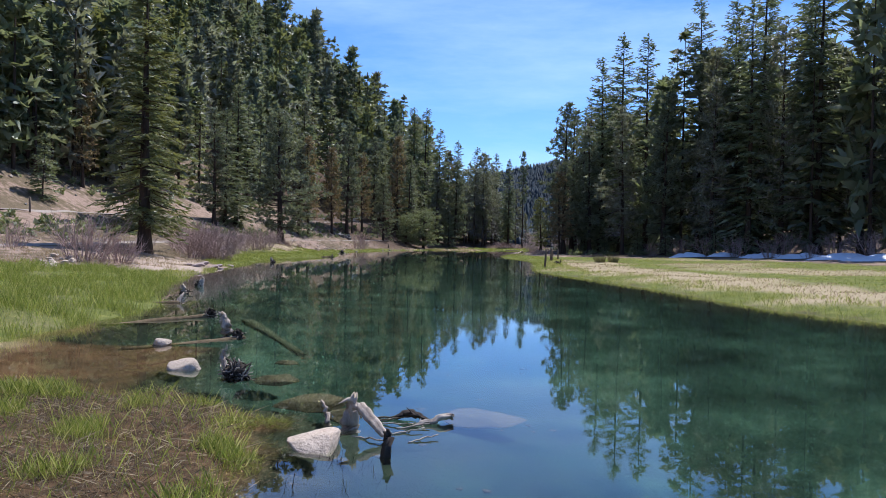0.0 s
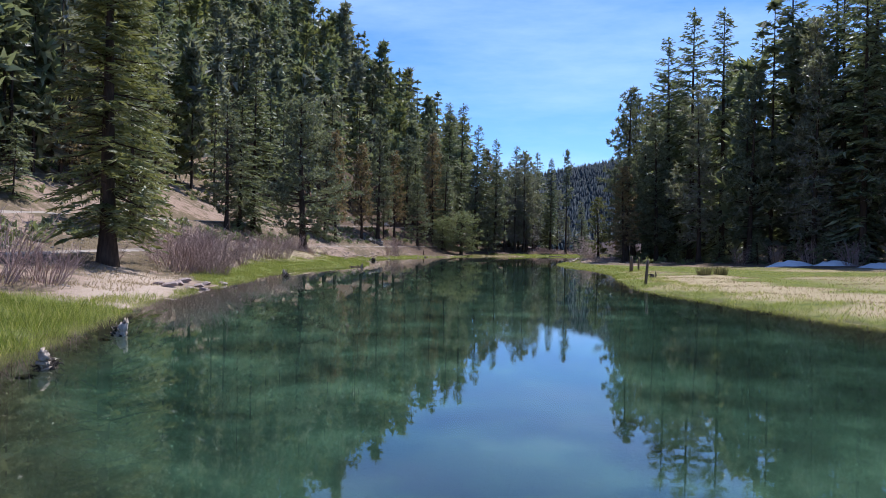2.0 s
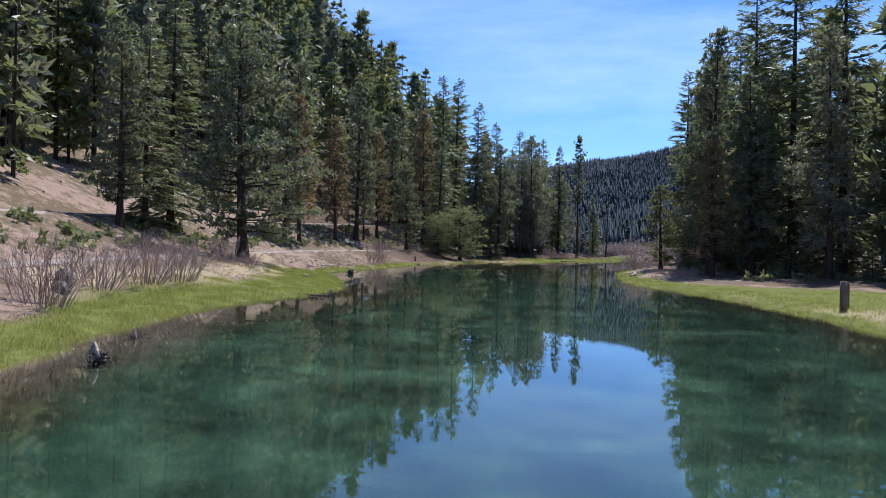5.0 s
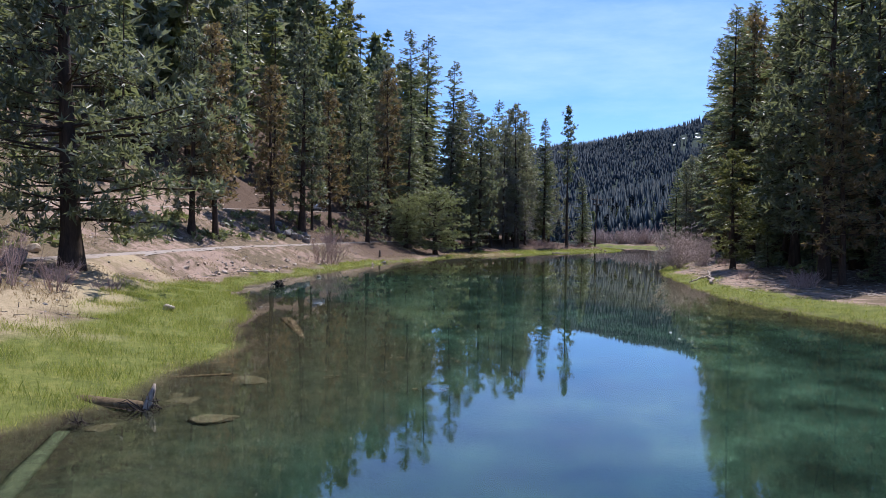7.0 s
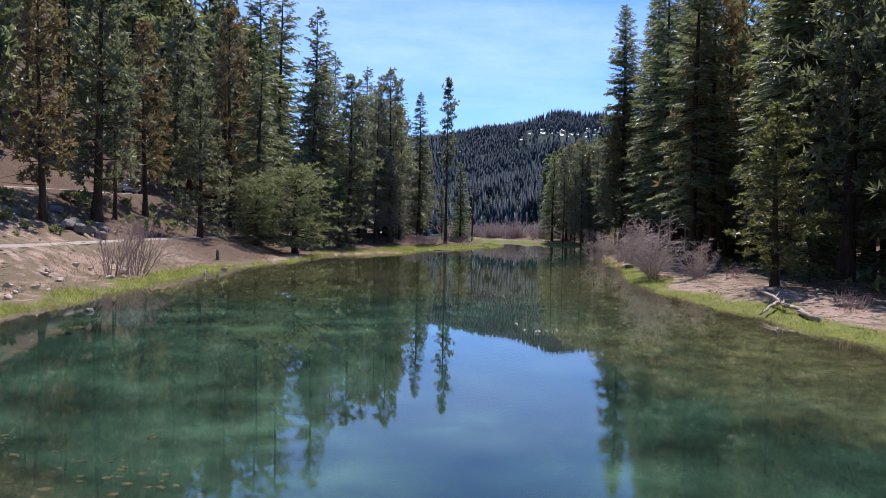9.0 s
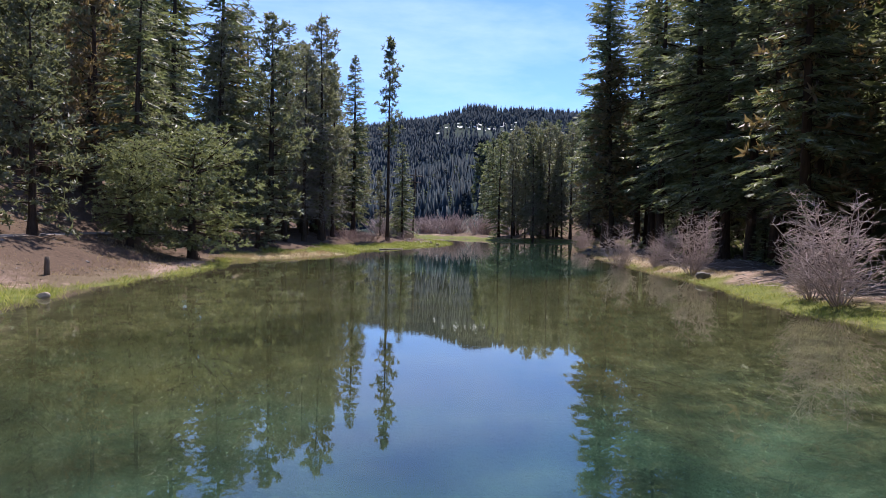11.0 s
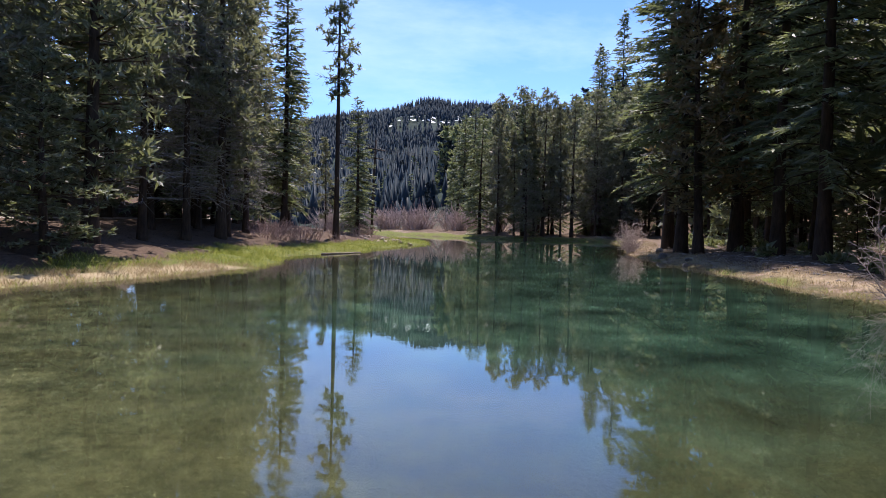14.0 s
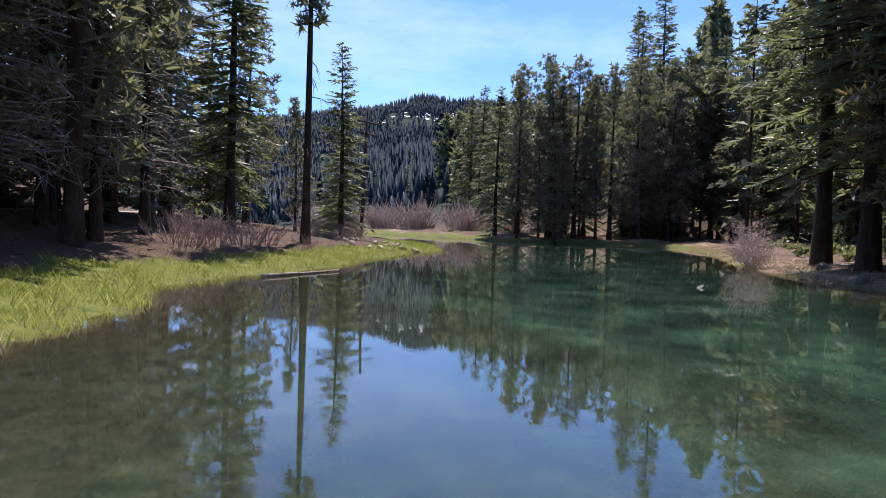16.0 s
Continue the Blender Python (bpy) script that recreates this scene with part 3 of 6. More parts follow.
def conifer(seed, kind, h, base, radius, trunk_r, fullness=1.0, tuft=0.5, dead=0, grain=1.0):
    """Trunk with limbs, and a crown built bough by bough. grain coarsens the pieces of far trees. Returns two (verts, faces)."""
    rnd = np.random.RandomState(seed)
    bend = rnd.uniform(-0.25, 0.25, 4)

    def axis(z):
        u = z / h
        return np.array((bend[0] * math.sin(u * 3 + bend[2] * 9), bend[1] * math.sin(u * 2.6 + bend[3] * 9), z))

    zs = np.linspace(-0.5, h * 0.985, 10)
    rad = trunk_r * np.clip(1 - zs / h, 0.02, 1) ** 0.85
    rad[0] *= 1.5
    wood = [tube([axis(z) for z in zs], rad, 7, False)]
    leaf = []
    z = base
    step = {"fir": 0.46, "pine": 0.6, "tall": 0.62, "bush": 0.32}[kind] / fullness * grain ** 0.75
    lean = rnd.uniform(0.82, 1.12, 12) if kind == "fir" else rnd.uniform(0.65, 1.2, 12)
    k = 0
    while z < h * 0.985:
        u = (z - base) / (h - base)
        for _ in range(rnd.randint(5, 7) if grain < 1.5 else 4):
            k += 1
            a = rnd.uniform(0, 2 * np.pi)
            r = radius * profile(kind, u) * lean[int(a / 2 / np.pi * 12) % 12]
            r *= rnd.uniform(0.78, 1.1) if kind == "fir" else rnd.uniform(0.55, 1.15)
            slope = {"fir": -0.34 + 0.8 * u, "pine": -0.12 + 0.75 * u, "tall": -0.15 + 0.5 * u, "bush": -0.3 + 1.0 * u}[kind] + rnd.uniform(-0.14, 0.14)
            curve = rnd.uniform(-0.16, 0.04) if kind == "fir" else rnd.uniform(0.0, 0.25)
            out = np.array((math.cos(a), math.sin(a), 0))
            side = np.array((-out[1], out[0], 0))
            o = axis(z + rnd.uniform(-0.2, 0.2))
            end = o + out * r + np.array((0, 0, r * (slope + curve)))
            if grain < 1.5 and k % (4 if kind == "fir" else 2) == 0:
                wood.append(tube(np.stack([o, o + (end - o) * 0.55 - (0, 0, 0.04 * r), end]), (0.03 + 0.012 * r, 0.02 + 0.006 * r, 0.008), 3, False))
            if kind == "fir":
                leaf.append(frond(rnd, o, out, side, r, slope, curve, grain))
                continue
            m = max(2, int(r * (2.2 if kind != "bush" else 6) / grain))
            t = 1 - (0.62 if kind != "bush" else 0.72) * rnd.uniform(0, 1, m) ** 1.15
            C = o + (end - o) * t[:, None] + side * (rnd.normal(0, 0.24, m) * r * t)[:, None] + rnd.normal(0, 0.13, (m, 3)) + np.array((0, 0, 1.0)) * rnd.uniform(-0.1, 0.3, m)[:, None] * tuft
            leaf.append(tufts(rnd, C, out, tuft * 1.12 * grain ** 0.9, *((10, 0.17) if grain < 1.5 else (6, 0.24))))
        z += step * rnd.uniform(0.7, 1.3) * (1 + 0.35 * (1 - u))
    top = axis(h * 0.985)
    leaf.append(tufts(rnd, np.stack([top, axis(h * 0.965), axis(h * 0.945)]), np.array((0, 0, 0.8)), 0.34 * grain ** 0.5, 8))
    for _ in range(dead):
        a, z = rnd.uniform(0, 2 * np.pi), rnd.uniform(0.12 * h, max(base, 0.3 * h) + 0.25 * h)
        r = rnd.uniform(0.6, 1.0) * radius
        out = np.array((math.cos(a), math.sin(a), 0))
        k = rnd.uniform(-0.5, 0.1)
        o = axis(z)
        pts = np.stack([o, o + out * r * 0.5 + (0, 0, r * 0.5 * k * 0.6), o + out * r + (0, 0, r * k) + rnd.normal(0, 0.1, 3)])
        wood.append(tube(pts, (0.045, 0.025, 0.008), 3, False))
        for _ in range(4):
            w = rnd.uniform(0.3, 0.95)
            s0 = o + (pts[2] - o) * w
            wood.append(tube(np.stack([s0, s0 + out * 0.3 + rnd.normal(0, 0.35, 3) - (0, 0, 0.2)]), (0.018, 0.006), 3, False))
    v = np.concatenate(leaf).reshape(-1, 3)
    return join(wood), (v, np.arange(len(v)).reshape(-1, 3))


KINDS = {  # kind: crown shape, height, crown base, radius, trunk radius, fullness, tuft, dead limbs, needles, label
    "fir": ("fir", 26, 1.6, 4.6, 0.36, 1.0, 0.55, 10, M_FIR, "tall dark green fir tree on the river bank"),
    "fir_c": ("fir", 30, 5.0, 4.4, 0.38, 1.0, 0.55, 26, M_FIR, "tall dark fir tree with a bare shaded trunk"),
    "fir_b": ("fir", 22, 1.0, 3.7, 0.3, 1.0, 0.5, 8, M_FIR, "dark green narrow fir tree with drooping boughs"),
    "gfir": ("fir", 20, 2.0, 4.0, 0.46, 1.35, 0.45, 16, M_YELLOW, "broad sunlit yellow-green fir tree beside the path"),
    "pine": ("pine", 24, 3.0, 4.4, 0.36, 1.0, 0.5, 16, M_PINE, "grey-green pine tree with bare lower trunk"),
    "big": ("pine", 18, 1.7, 5.4, 0.46, 1.3, 0.5, 36, M_PINE, "large spreading pine tree with low drooping limbs above the path"),
    "pine_b": ("pine", 20, 1.2, 4.2, 0.32, 1.05, 0.5, 12, M_PINE, "bushy grey-green pine tree on the bank"),
    "ash": ("pine", 22, 3.2, 3.7, 0.3, 0.95, 0.48, 60, M_ASHEN, "ashen grey-green pine tree beside the river"),
    "ypine": ("pine", 20, 2.6, 4.1, 0.36, 1.0, 0.5, 16, M_YELLOW, "yellow-green pine tree above the river"),
    "brown": ("pine", 20, 3.2, 3.3, 0.28, 0.95, 0.48, 18, M_RUST, "pine tree with browning needles"),
    "spire": ("fir", 25, 2.0, 3.0, 0.32, 1.5, 0.48, 12, M_FIR, "slender dark fir spire beside the water"),
    "tall": ("tall", 28, 13, 2.4, 0.26, 1.0, 0.5, 14, M_PINE, "lone tall pine with a long bare trunk and thin crown"),
    "thin": ("pine", 18, 2.6, 1.8, 0.16, 0.9, 0.45, 22, M_ASHEN, "slim pole-like pine tree with short boughs"),
    "sap": ("fir", 8, 0.3, 2.1, 0.1, 1.5, 0.36, 0, M_FIR, "young fir tree with boughs to the ground"),
    "bush": ("bush", 8.5, 1.3, 4.2, 0.3, 1.0, 0.26, 12, M_BUSH, "low spreading grey-green tree leaning over the bank"),
    "dead": ("pine", 22, 9, 3.2, 0.26, 0.8, 0.48, 150, M_ASHEN, "old pine with a thicket of dead grey lower limbs"),
}
first = {}
tree_rnd = random.Random(7)


def tree(kind, x, y, h, grow=1.0):
    shape, hh, base, radius, tr, full, tuft, dead, mat, label = KINDS[kind]
    z = float(ground_height(x, y)) - 0.05
    s = h / hh
    m = pose(x, y, z, 0, 0, tree_rnd.uniform(0, 360)) @ Matrix.Diagonal((s ** 0.7 * grow, s ** 0.7 * grow, s, 1))
    if kind not in first:
        wood, leaf = conifer(len(first) * 7 + 3, shape, hh, base, radius, tr, full, tuft, dead, {"gfir": 0.7, "big": 0.72, "bush": 0.8, "fir_c": 0.85}.get(kind, 1.0))
        ob = new("pine_tree" if shape in ("pine", "tall") else "fir_tree" if shape == "fir" else "spreading_tree")
        tagged(ob, label, "tree", "trees along the river")
        limbs = M_LIMB if kind in ("dead", "ash", "thin") else M_BARK
        part("trunk", mesh_of("trunk", *wood, M_BARK, limbs, index=(np.arange(len(wood[1])) >= 126).astype(int), smooth=True), ob)
        part("crown", mesh_of("crown", *leaf, mat), ob)
        ob.matrix_basis = m
        first[kind] = ob
        return ob
    made = copy_thing(first[kind], Matrix.Identity(4))
    made.matrix_basis = m
    return made


LEFT_BANK = [("gfir", -20.6, 51.6, 19.0), ("fir_b", -28.4, 70, 14.7), ("sap", -40, 74, 6.5), ("brown", -42.7, 87, 13.2), ("pine", -31.3, 100, 15.9), ("fir", -30.7, 103.5, 16.5),
             ("fir", -30.5, 108, 20.8), ("big", -23.1, 103.0, 18), ("ypine", -29.7, 75.1, 14.5), ("pine", -26.0, 130.8, 16.8), ("brown", -24.9, 133, 17.6), ("brown", -23.0, 148, 16.8),
             ("pine", -20.9, 155.6, 24.0), ("thin", -20.4, 158.5, 17), ("brown", -19.1, 166.2, 17.5), ("pine_b", -14.0, 162.8, 13.6), ("fir_b", -8.7, 174.4, 20.4)]
LEFT_FAR = [("bush", -9.1, 168.0, 6.3), ("bush", -5.2, 170, 8.6, 1.28), ("pine", 2.2, 186.5, 21.5, 1.1), ("pine_b", 0.6, 182.2, 8, 1.2), ("fir", -2.1, 187.6, 29), ("dead", 4.6, 193.4, 20), ("dead", 7.4, 197.4, 21), ("dead", 10.6, 202.6, 20), ("dead", 12.6, 206.8, 19), ("ash", 9.6, 200.3, 25), ("spire", 18.2, 219.4, 25.5),
            ("tall", 21.9, 214.6, 28.3), ("sap", 29.5, 232.4, 9.0), ("ash", -2.5, 184.9, 19), ("dead", 5.4, 199.0, 20), ("ash", 8.9, 206.4, 21), ("fir", 11.0, 211.4, 21), ("brown", -12.0, 180, 24), ("fir", -6, 200, 34),
            ("dead", 8.6, 203.3, 19), ("dead", 11.3, 210.6, 19), ("ash", 13.0, 215.0, 22), ("pine_b", 3.0, 204, 18), ("fir", 6.5, 211, 23), ("pine", -13, 187, 27), ("fir", -9, 193, 33), ("thin", 24, 226, 10), ("fir_b", 27.5, 226, 15), ("brown", 0, 205, 24), ("fir", 3, 215, 28), ("fir", 14.5, 221.5, 27), ("ash", 11.2, 221, 26), ("fir", 8.5, 217, 28)]
RIGHT_NEAR = [("pine", 18.6, 116.9, 24.0), ("brown", 17.2, 113, 12.5), ("fir", 28.7, 122.5, 36.5), ("fir", 26, 126, 33.5), ("ash", 25.6, 108.9, 21.5), ("fir", 31.5, 118, 35), ("pine", 30.5, 104, 23), ("fir_b", 33.5, 110, 30),
              ("ash", 34.4, 96, 23), ("fir", 38.4, 99, 32), ("ash", 40.5, 90, 28), ("fir", 45, 92, 34), ("ash", 47, 84, 28), ("fir", 50, 88, 35), ("pine", 22.6, 118, 20), ("ypine", 15.9, 125, 9.0), ("sap", 19.6, 127, 3.4),
              ("pine", 21.4, 126.1, 24), ("fir_b", 24.5, 133, 26), ("fir", 29, 138, 30), ("sap", 29, 98, 4), ("sap", 33, 91, 3.4), ("sap", 24, 112, 3), ("sap", 27, 104.5, 3.6), ("sap", 31.5, 95, 2.6), ("sap", 20.5, 114.6, 2.4), ("sap", 36.5, 90, 3.2), ("sap", 24, 128.5, 4), ("sap", 21.5, 131.5, 2.6), ("fir", 55, 80, 34), ("fir_b", 58, 72, 33), ("ash", 62, 64, 33), ("fir", 44, 104, 36), ("fir", 36, 107, 37),
              ("fir", 41, 97, 37), ("fir", 43.5, 87, 38), ("fir", 47, 97, 39), ("fir_b", 37.5, 92.5, 32), ("fir", 52, 83, 39), ("fir", 40, 104, 36), ("ash", 36, 101, 28)]
RIGHT_BANK = [("fir_c", 25.5, 147.0, 27), ("brown", 28.5, 149, 26), ("fir_c", 31, 154.5, 30), ("fir_c", 34, 162.5, 29), ("fir_c", 34.5, 167, 33), ("fir_c", 38, 170, 34), ("fir_c", 40, 178.5, 34), ("fir_c", 43.5, 184.5, 36), ("fir_c", 46, 190.5, 35),
              ("pine", 37.5, 159, 28), ("fir_c", 44, 175, 33), ("fir_c", 49, 186, 34), ("brown", 49.5, 193.5, 30), ("fir_c", 34, 147, 32), ("pine", 42, 165, 30), ("fir_c", 53, 196, 28), ("pine", 57, 201, 24), ("fir_c", 30, 143, 22), ("fir_c", 43.8, 194.5, 37), ("brown", 42.4, 191.2, 22, 1.25), ("fir_c", 46.5, 199, 38)]
FAR_ROW = [("fir_b", 59.4, 258.0, 20), ("thin", 60.6, 254.8, 21.4), ("thin", 62.6, 252.9, 17.0), ("fir_b", 64.2, 252.7, 22.7), ("thin", 65.9, 252.4, 21.4), ("ash", 67.5, 251.5, 23.9), ("thin", 69.6, 250.2, 21.5), ("ash", 71.4, 249.1, 22.9),
           ("ash", 76.1, 250.0, 24.2), ("pine_b", 82.2, 250.7, 23.7), ("pine", 85.6, 251.6, 27.0), ("fir", 89.7, 248.4, 28.5), ("fir", 82.3, 257.2, 32), ("fir", 92.7, 238.1, 32.1), ("fir", 94.4, 233.1, 34), ("fir", 77.3, 296, 25), ("fir_b", 82.6, 315, 21), ("spire", 84.7, 261, 32.5), ("spire", 91.8, 263.4, 38.5), ("fir", 78.8, 275.2, 26.5), ("spire", 68.4, 267.5, 24), ("fir", 76.7, 299.6, 23.5), ("ash", 62.5, 249, 15), ("dead", 74, 246.5, 17), ("ash", 79.5, 246.8, 21), ("ash", 87.5, 243.5, 24)]
for rows in (LEFT_BANK, LEFT_FAR, RIGHT_NEAR, RIGHT_BANK, FAR_ROW):
    for row in rows:
        tree(*row)

# more of the bank woods, close along the water
fill = random.Random(31)
for kind, y, inland, h in [(fill.choice(("ash", "pine", "fir", "dead", "ash")), fill.uniform(174, 262), fill.uniform(15, 30), fill.uniform(17, 25)) for _ in range(14)]:
    tree(kind, float(smooth_table(LEFT_SHORE, np.array(y)) - inland / steep(LEFT_SHORE, np.array(y))), y, h)
for kind, y, inland, h in [(fill.choice(("fir_c", "fir_c", "pine")), fill.uniform(128, 215), fill.uniform(8, 20), fill.uniform(24, 34)) for _ in range(13)]:
    tree(kind, float(smooth_table(RIGHT_SHORE, np.array(y)) + inland / steep(RIGHT_SHORE, np.array(y))), y, h)

for kind, u, back, h in [(fill.choice(("ash", "fir_b", "ash", "thin")), fill.uniform(0, 1), fill.uniform(1.5, 9), fill.uniform(17, 24)) for _ in range(18)]:
    tree(kind, 60 + 40 * u + back * 0.4, 254 - 14 * u + back, h * (1 + 0.25 * u))

for y, inland, h in [(fill.uniform(134, 212), fill.uniform(6.5, 15), fill.uniform(1.8, 4.5)) for _ in range(22)]:
    tree("sap", float(smooth_table(RIGHT_SHORE, np.array(y)) + inland / steep(RIGHT_SHORE, np.array(y))), y, h)

# ---- woods too many to count ----


def small_tree(seed, shape, h, base, radius):
    leaf = conifer(seed, shape, h, base, radius, 0.28, 1.0, 0.5, 0, 3.3)[1]
    trunk = tube([(0, 0, -0.5), (0, 0, h * 0.97)], (0.22, 0.03), 4, False)
    return np.concatenate([trunk[0], leaf[0]]), np.concatenate([trunk[1], leaf[1] + len(trunk[0])]), np.concatenate([np.zeros(len(trunk[1]), int), np.ones(len(leaf[1]), int)])


def wood_of(name, spots, protos, label, crowns, seed):
    """Joins one small tree per spot (x, y, h) into one mesh."""
    rnd = np.random.RandomState(seed)
    V, F, I, n = [], [], [], 0
    for x, y, h in spots:
        j = rnd.randint(len(protos))
        v, f, m = protos[j]
        s = h / 22.0
        a = rnd.uniform(0, 2 * np.pi)
        c, d = math.cos(a) * s ** 0.8, math.sin(a) * s ** 0.8
        V.append(np.stack([x + v[:, 0] * c - v[:, 1] * d, y + v[:, 0] * d + v[:, 1] * c, float(ground_height(x, y)) + v[:, 2] * s], -1))
        F.append(f + n)
        I.append(np.where(m > 0, 1 + rnd.choice(len(crowns), p=None), 0))
        n += len(v)
    me = mesh_of(name, np.concatenate(V), np.concatenate(F), M_BARK, *crowns, index=np.concatenate(I))
    return tagged(new(name, me), label, "forest", kind="stuff")


def brush(seed, count, box, rule):
    """Low olive bushes of small sprays, joined."""
    rnd = np.random.RandomState(seed)
    made = []
    for x, y, s in scatter(seed, count, box, rule, (0.4, 1.1)):
        n = 9
        d = rnd.normal(0, 1, (n, 3)) * (1, 1, 0.6) + (0, 0, 0.45)
        d /= np.linalg.norm(d, axis=1)[:, None]
        made.append(tufts(rnd, np.array((x, y, float(ground_height(x, y)) + 0.05)) + d * s * rnd.uniform(0.3, 0.7, n)[:, None], np.zeros(3), s * 0.5, 5))
    v = np.concatenate(made).reshape(-1, 3)
    f = np.arange(len(v)).reshape(-1, 3)
    return tagged(new("hillside_brush", mesh_of("hillside_brush", v, f, M_BUSH)), "low olive-grey brush dotted over the ground", "brush", kind="stuff")


protos = [small_tree(100 + i, s, 22, b, r) for i, (s, b, r) in enumerate((("fir", 2, 3.5), ("fir", 1.5, 2.9), ("pine", 3, 3.2), ("pine", 2.5, 2.8), ("fir", 2.5, 3.1), ("pine", 5, 2.6)))]


def scatter(seed, count, box, rule, heights):
    rnd = np.random.RandomState(seed)
    spots = []
    while count > 0:
        x, y = rnd.uniform(box[0], box[1]), rnd.uniform(box[2], box[3])
        count -= 1
        if rule(x, y, rnd):
            spots.append((x, y, rnd.uniform(*heights)))
    return spots


def on_hill(x, y, rnd):
    d = float((smooth_table(UPPER_ROAD, np.array(y)) - x) * steep(UPPER_ROAD, np.array(y)))
    return d > 5 and rnd.rand() < min(1, 0.4 + d / 25) and wavy(np.array(x), np.array(y), 14, 3.3) > -0.62


def on_slope(x, y):
    """Between the path and the road, clear of both."""
    a, b = float(smooth_table(LOWER_PATH, np.array(y))), float(smooth_table(UPPER_ROAD, np.array(y)))
    return b + 3 < x < a - 2


def on_right(x, y, rnd):
    d = float(measures(np.array(x), np.array(y))[1])
    edge = np.interp(y, [-40, 20, 60, 85, 100, 118, 130, 150, 200, 240, 260], [44, 42, 38, 30, 26, 14, 13, 12, 12, 10, 14])
    if y > 255 and math.degrees(math.atan2(x - 1, y - 144)) < 25:
        return False
    return d > edge


brush(62, 900, (18, 75, 105, 235), lambda x, y, rnd: 5 < float(measures(np.array(x), np.array(y))[1]) < 22)
brush(63, 950, (-46, -16, 40, 172), lambda x, y, rnd: on_slope(x, y) and rnd.rand() < 0.8)
brush(61, 1100, (-75, -15, 30, 200), lambda x, y, rnd: on_hill(x, y, rnd) or (float(measures(np.array(x), np.array(y))[0]) > 9 and rnd.rand() < 0.25 and on_slope(x, y)))
hill_spots = [(x, y, h * (1 + 0.2 * float(ease((y - 180) / 60)))) for x, y, h in scatter(21, 1750, (-120, 20, 40, 330), on_hill, (16, 26.5))]
right_spots = [(x, y, h * (0.62 if y > 238 and math.degrees(math.atan2(x - 9, y - 172)) < 44 else 1.0)) for x, y, h in scatter(22, 560, (15, 170, 10, 420), on_right, (20, 33))]
hill_spots += scatter(26, 420, (-100, -42, 55, 125), lambda x, y, rnd: on_hill(x, y, rnd) and x < -44, (15, 25))
wood_of("hillside_forest", hill_spots, protos, "dense conifer forest covering the steep hillside", [M_FIR, M_PINE, M_ASHEN, M_FIR, M_YELLOW], 1)
right_spots += scatter(27, 150, (30, 95, 130, 225), on_right, (22, 32))
wood_of("bank_forest", right_spots, protos, "shady conifer forest behind the river bank", [M_FIR, M_ASHEN, M_PINE], 2)


def far_tree(seed, h, r):
    """Two ragged skirts, for trees a valley away."""
    rnd = np.random.RandomState(seed)
    V, F = [], []
    for z0, z1, rr in ((0.05, 0.7, 1.0), (0.4, 1.0, 0.62)):
        k = 6
        a = np.arange(k) * 2 * np.pi / k + rnd.uniform(0, 1)
        q = r * rr * rnd.uniform(0.6, 1.15, k)
        n = len(V)
        V += [(q[i] * math.cos(a[i]), q[i] * math.sin(a[i]), h * (z0 + rnd.uniform(-0.04, 0.04))) for i in range(k)] + [(0, 0, h * z1)]
        F += [(n + i, n + (i + 1) % k, n + k) for i in range(k)]
    return np.array(V), np.array(F), np.ones(len(F), int)


far_protos = [far_tree(i, 22, 3.6) for i in range(5)]


snow_rnd = random.Random(3)
SNOW_SPOTS = []
for _ in range(44):
    turn, far = radians(snow_rnd.choice((20.5, 21.6, 22.4, 23.2, 23.8, 24.6, 25.4, 26.4)) + snow_rnd.uniform(-0.5, 0.5)), snow_rnd.uniform(1030, 1170)
    SNOW_SPOTS.append((5 + far * math.sin(turn), 150 + far * math.cos(turn), snow_rnd.uniform(2, 4.2)))


def in_clearing(x, y):
    """On the snow patches or on the open ground just below them."""
    far, turn = math.hypot(x - 5, y - 150), math.atan2(x - 5, y - 150)
    for sx, sy, s in SNOW_SPOTS:
        sf, st = math.hypot(sx - 5, sy - 150), math.atan2(sx - 5, sy - 150)
        if abs(turn - st) * far < s and sf - 75 < far < sf + s:
            return True
    return False


def on_ridge(x, y, rnd):
    far, turn = math.hypot(x - 5, y - 150), math.degrees(math.atan2(x - 5, y - 150))
    return 330 < far < 1560 and 2 < turn < 42 and rnd.rand() < 0.35 + far / 1500 and (rnd.rand() < 0.15 or not in_clearing(x, y))


def in_valley(x, y, rnd):
    far, turn = math.hypot(x - 5, y - 150), math.degrees(math.atan2(x - 5, y - 150))
    return 190 < far < 460 and -4 < turn < 40


ridge_spots = scatter(23, 26000, (30, 1050, 400, 1700), on_ridge, (9, 18))
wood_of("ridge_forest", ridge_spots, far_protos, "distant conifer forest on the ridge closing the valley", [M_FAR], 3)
valley_spots = [(x, y, h * (0.5 if 6 < math.degrees(math.atan2(x - 1, y - 144)) < 24 else 1.0)) for x, y, h in scatter(24, 420, (0, 280, 300, 600), in_valley, (14, 23))]
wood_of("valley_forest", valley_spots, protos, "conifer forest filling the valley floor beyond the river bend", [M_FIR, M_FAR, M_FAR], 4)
floor_spots = scatter(25, 1500, (20, 260, 300, 600), lambda x, y, rnd: in_valley(x, y, rnd) and 3 < math.degrees(math.atan2(x - 1, y - 144)) < 30, (7, 13))
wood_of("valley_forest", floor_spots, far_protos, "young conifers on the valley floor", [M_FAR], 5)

# ---- grass ----


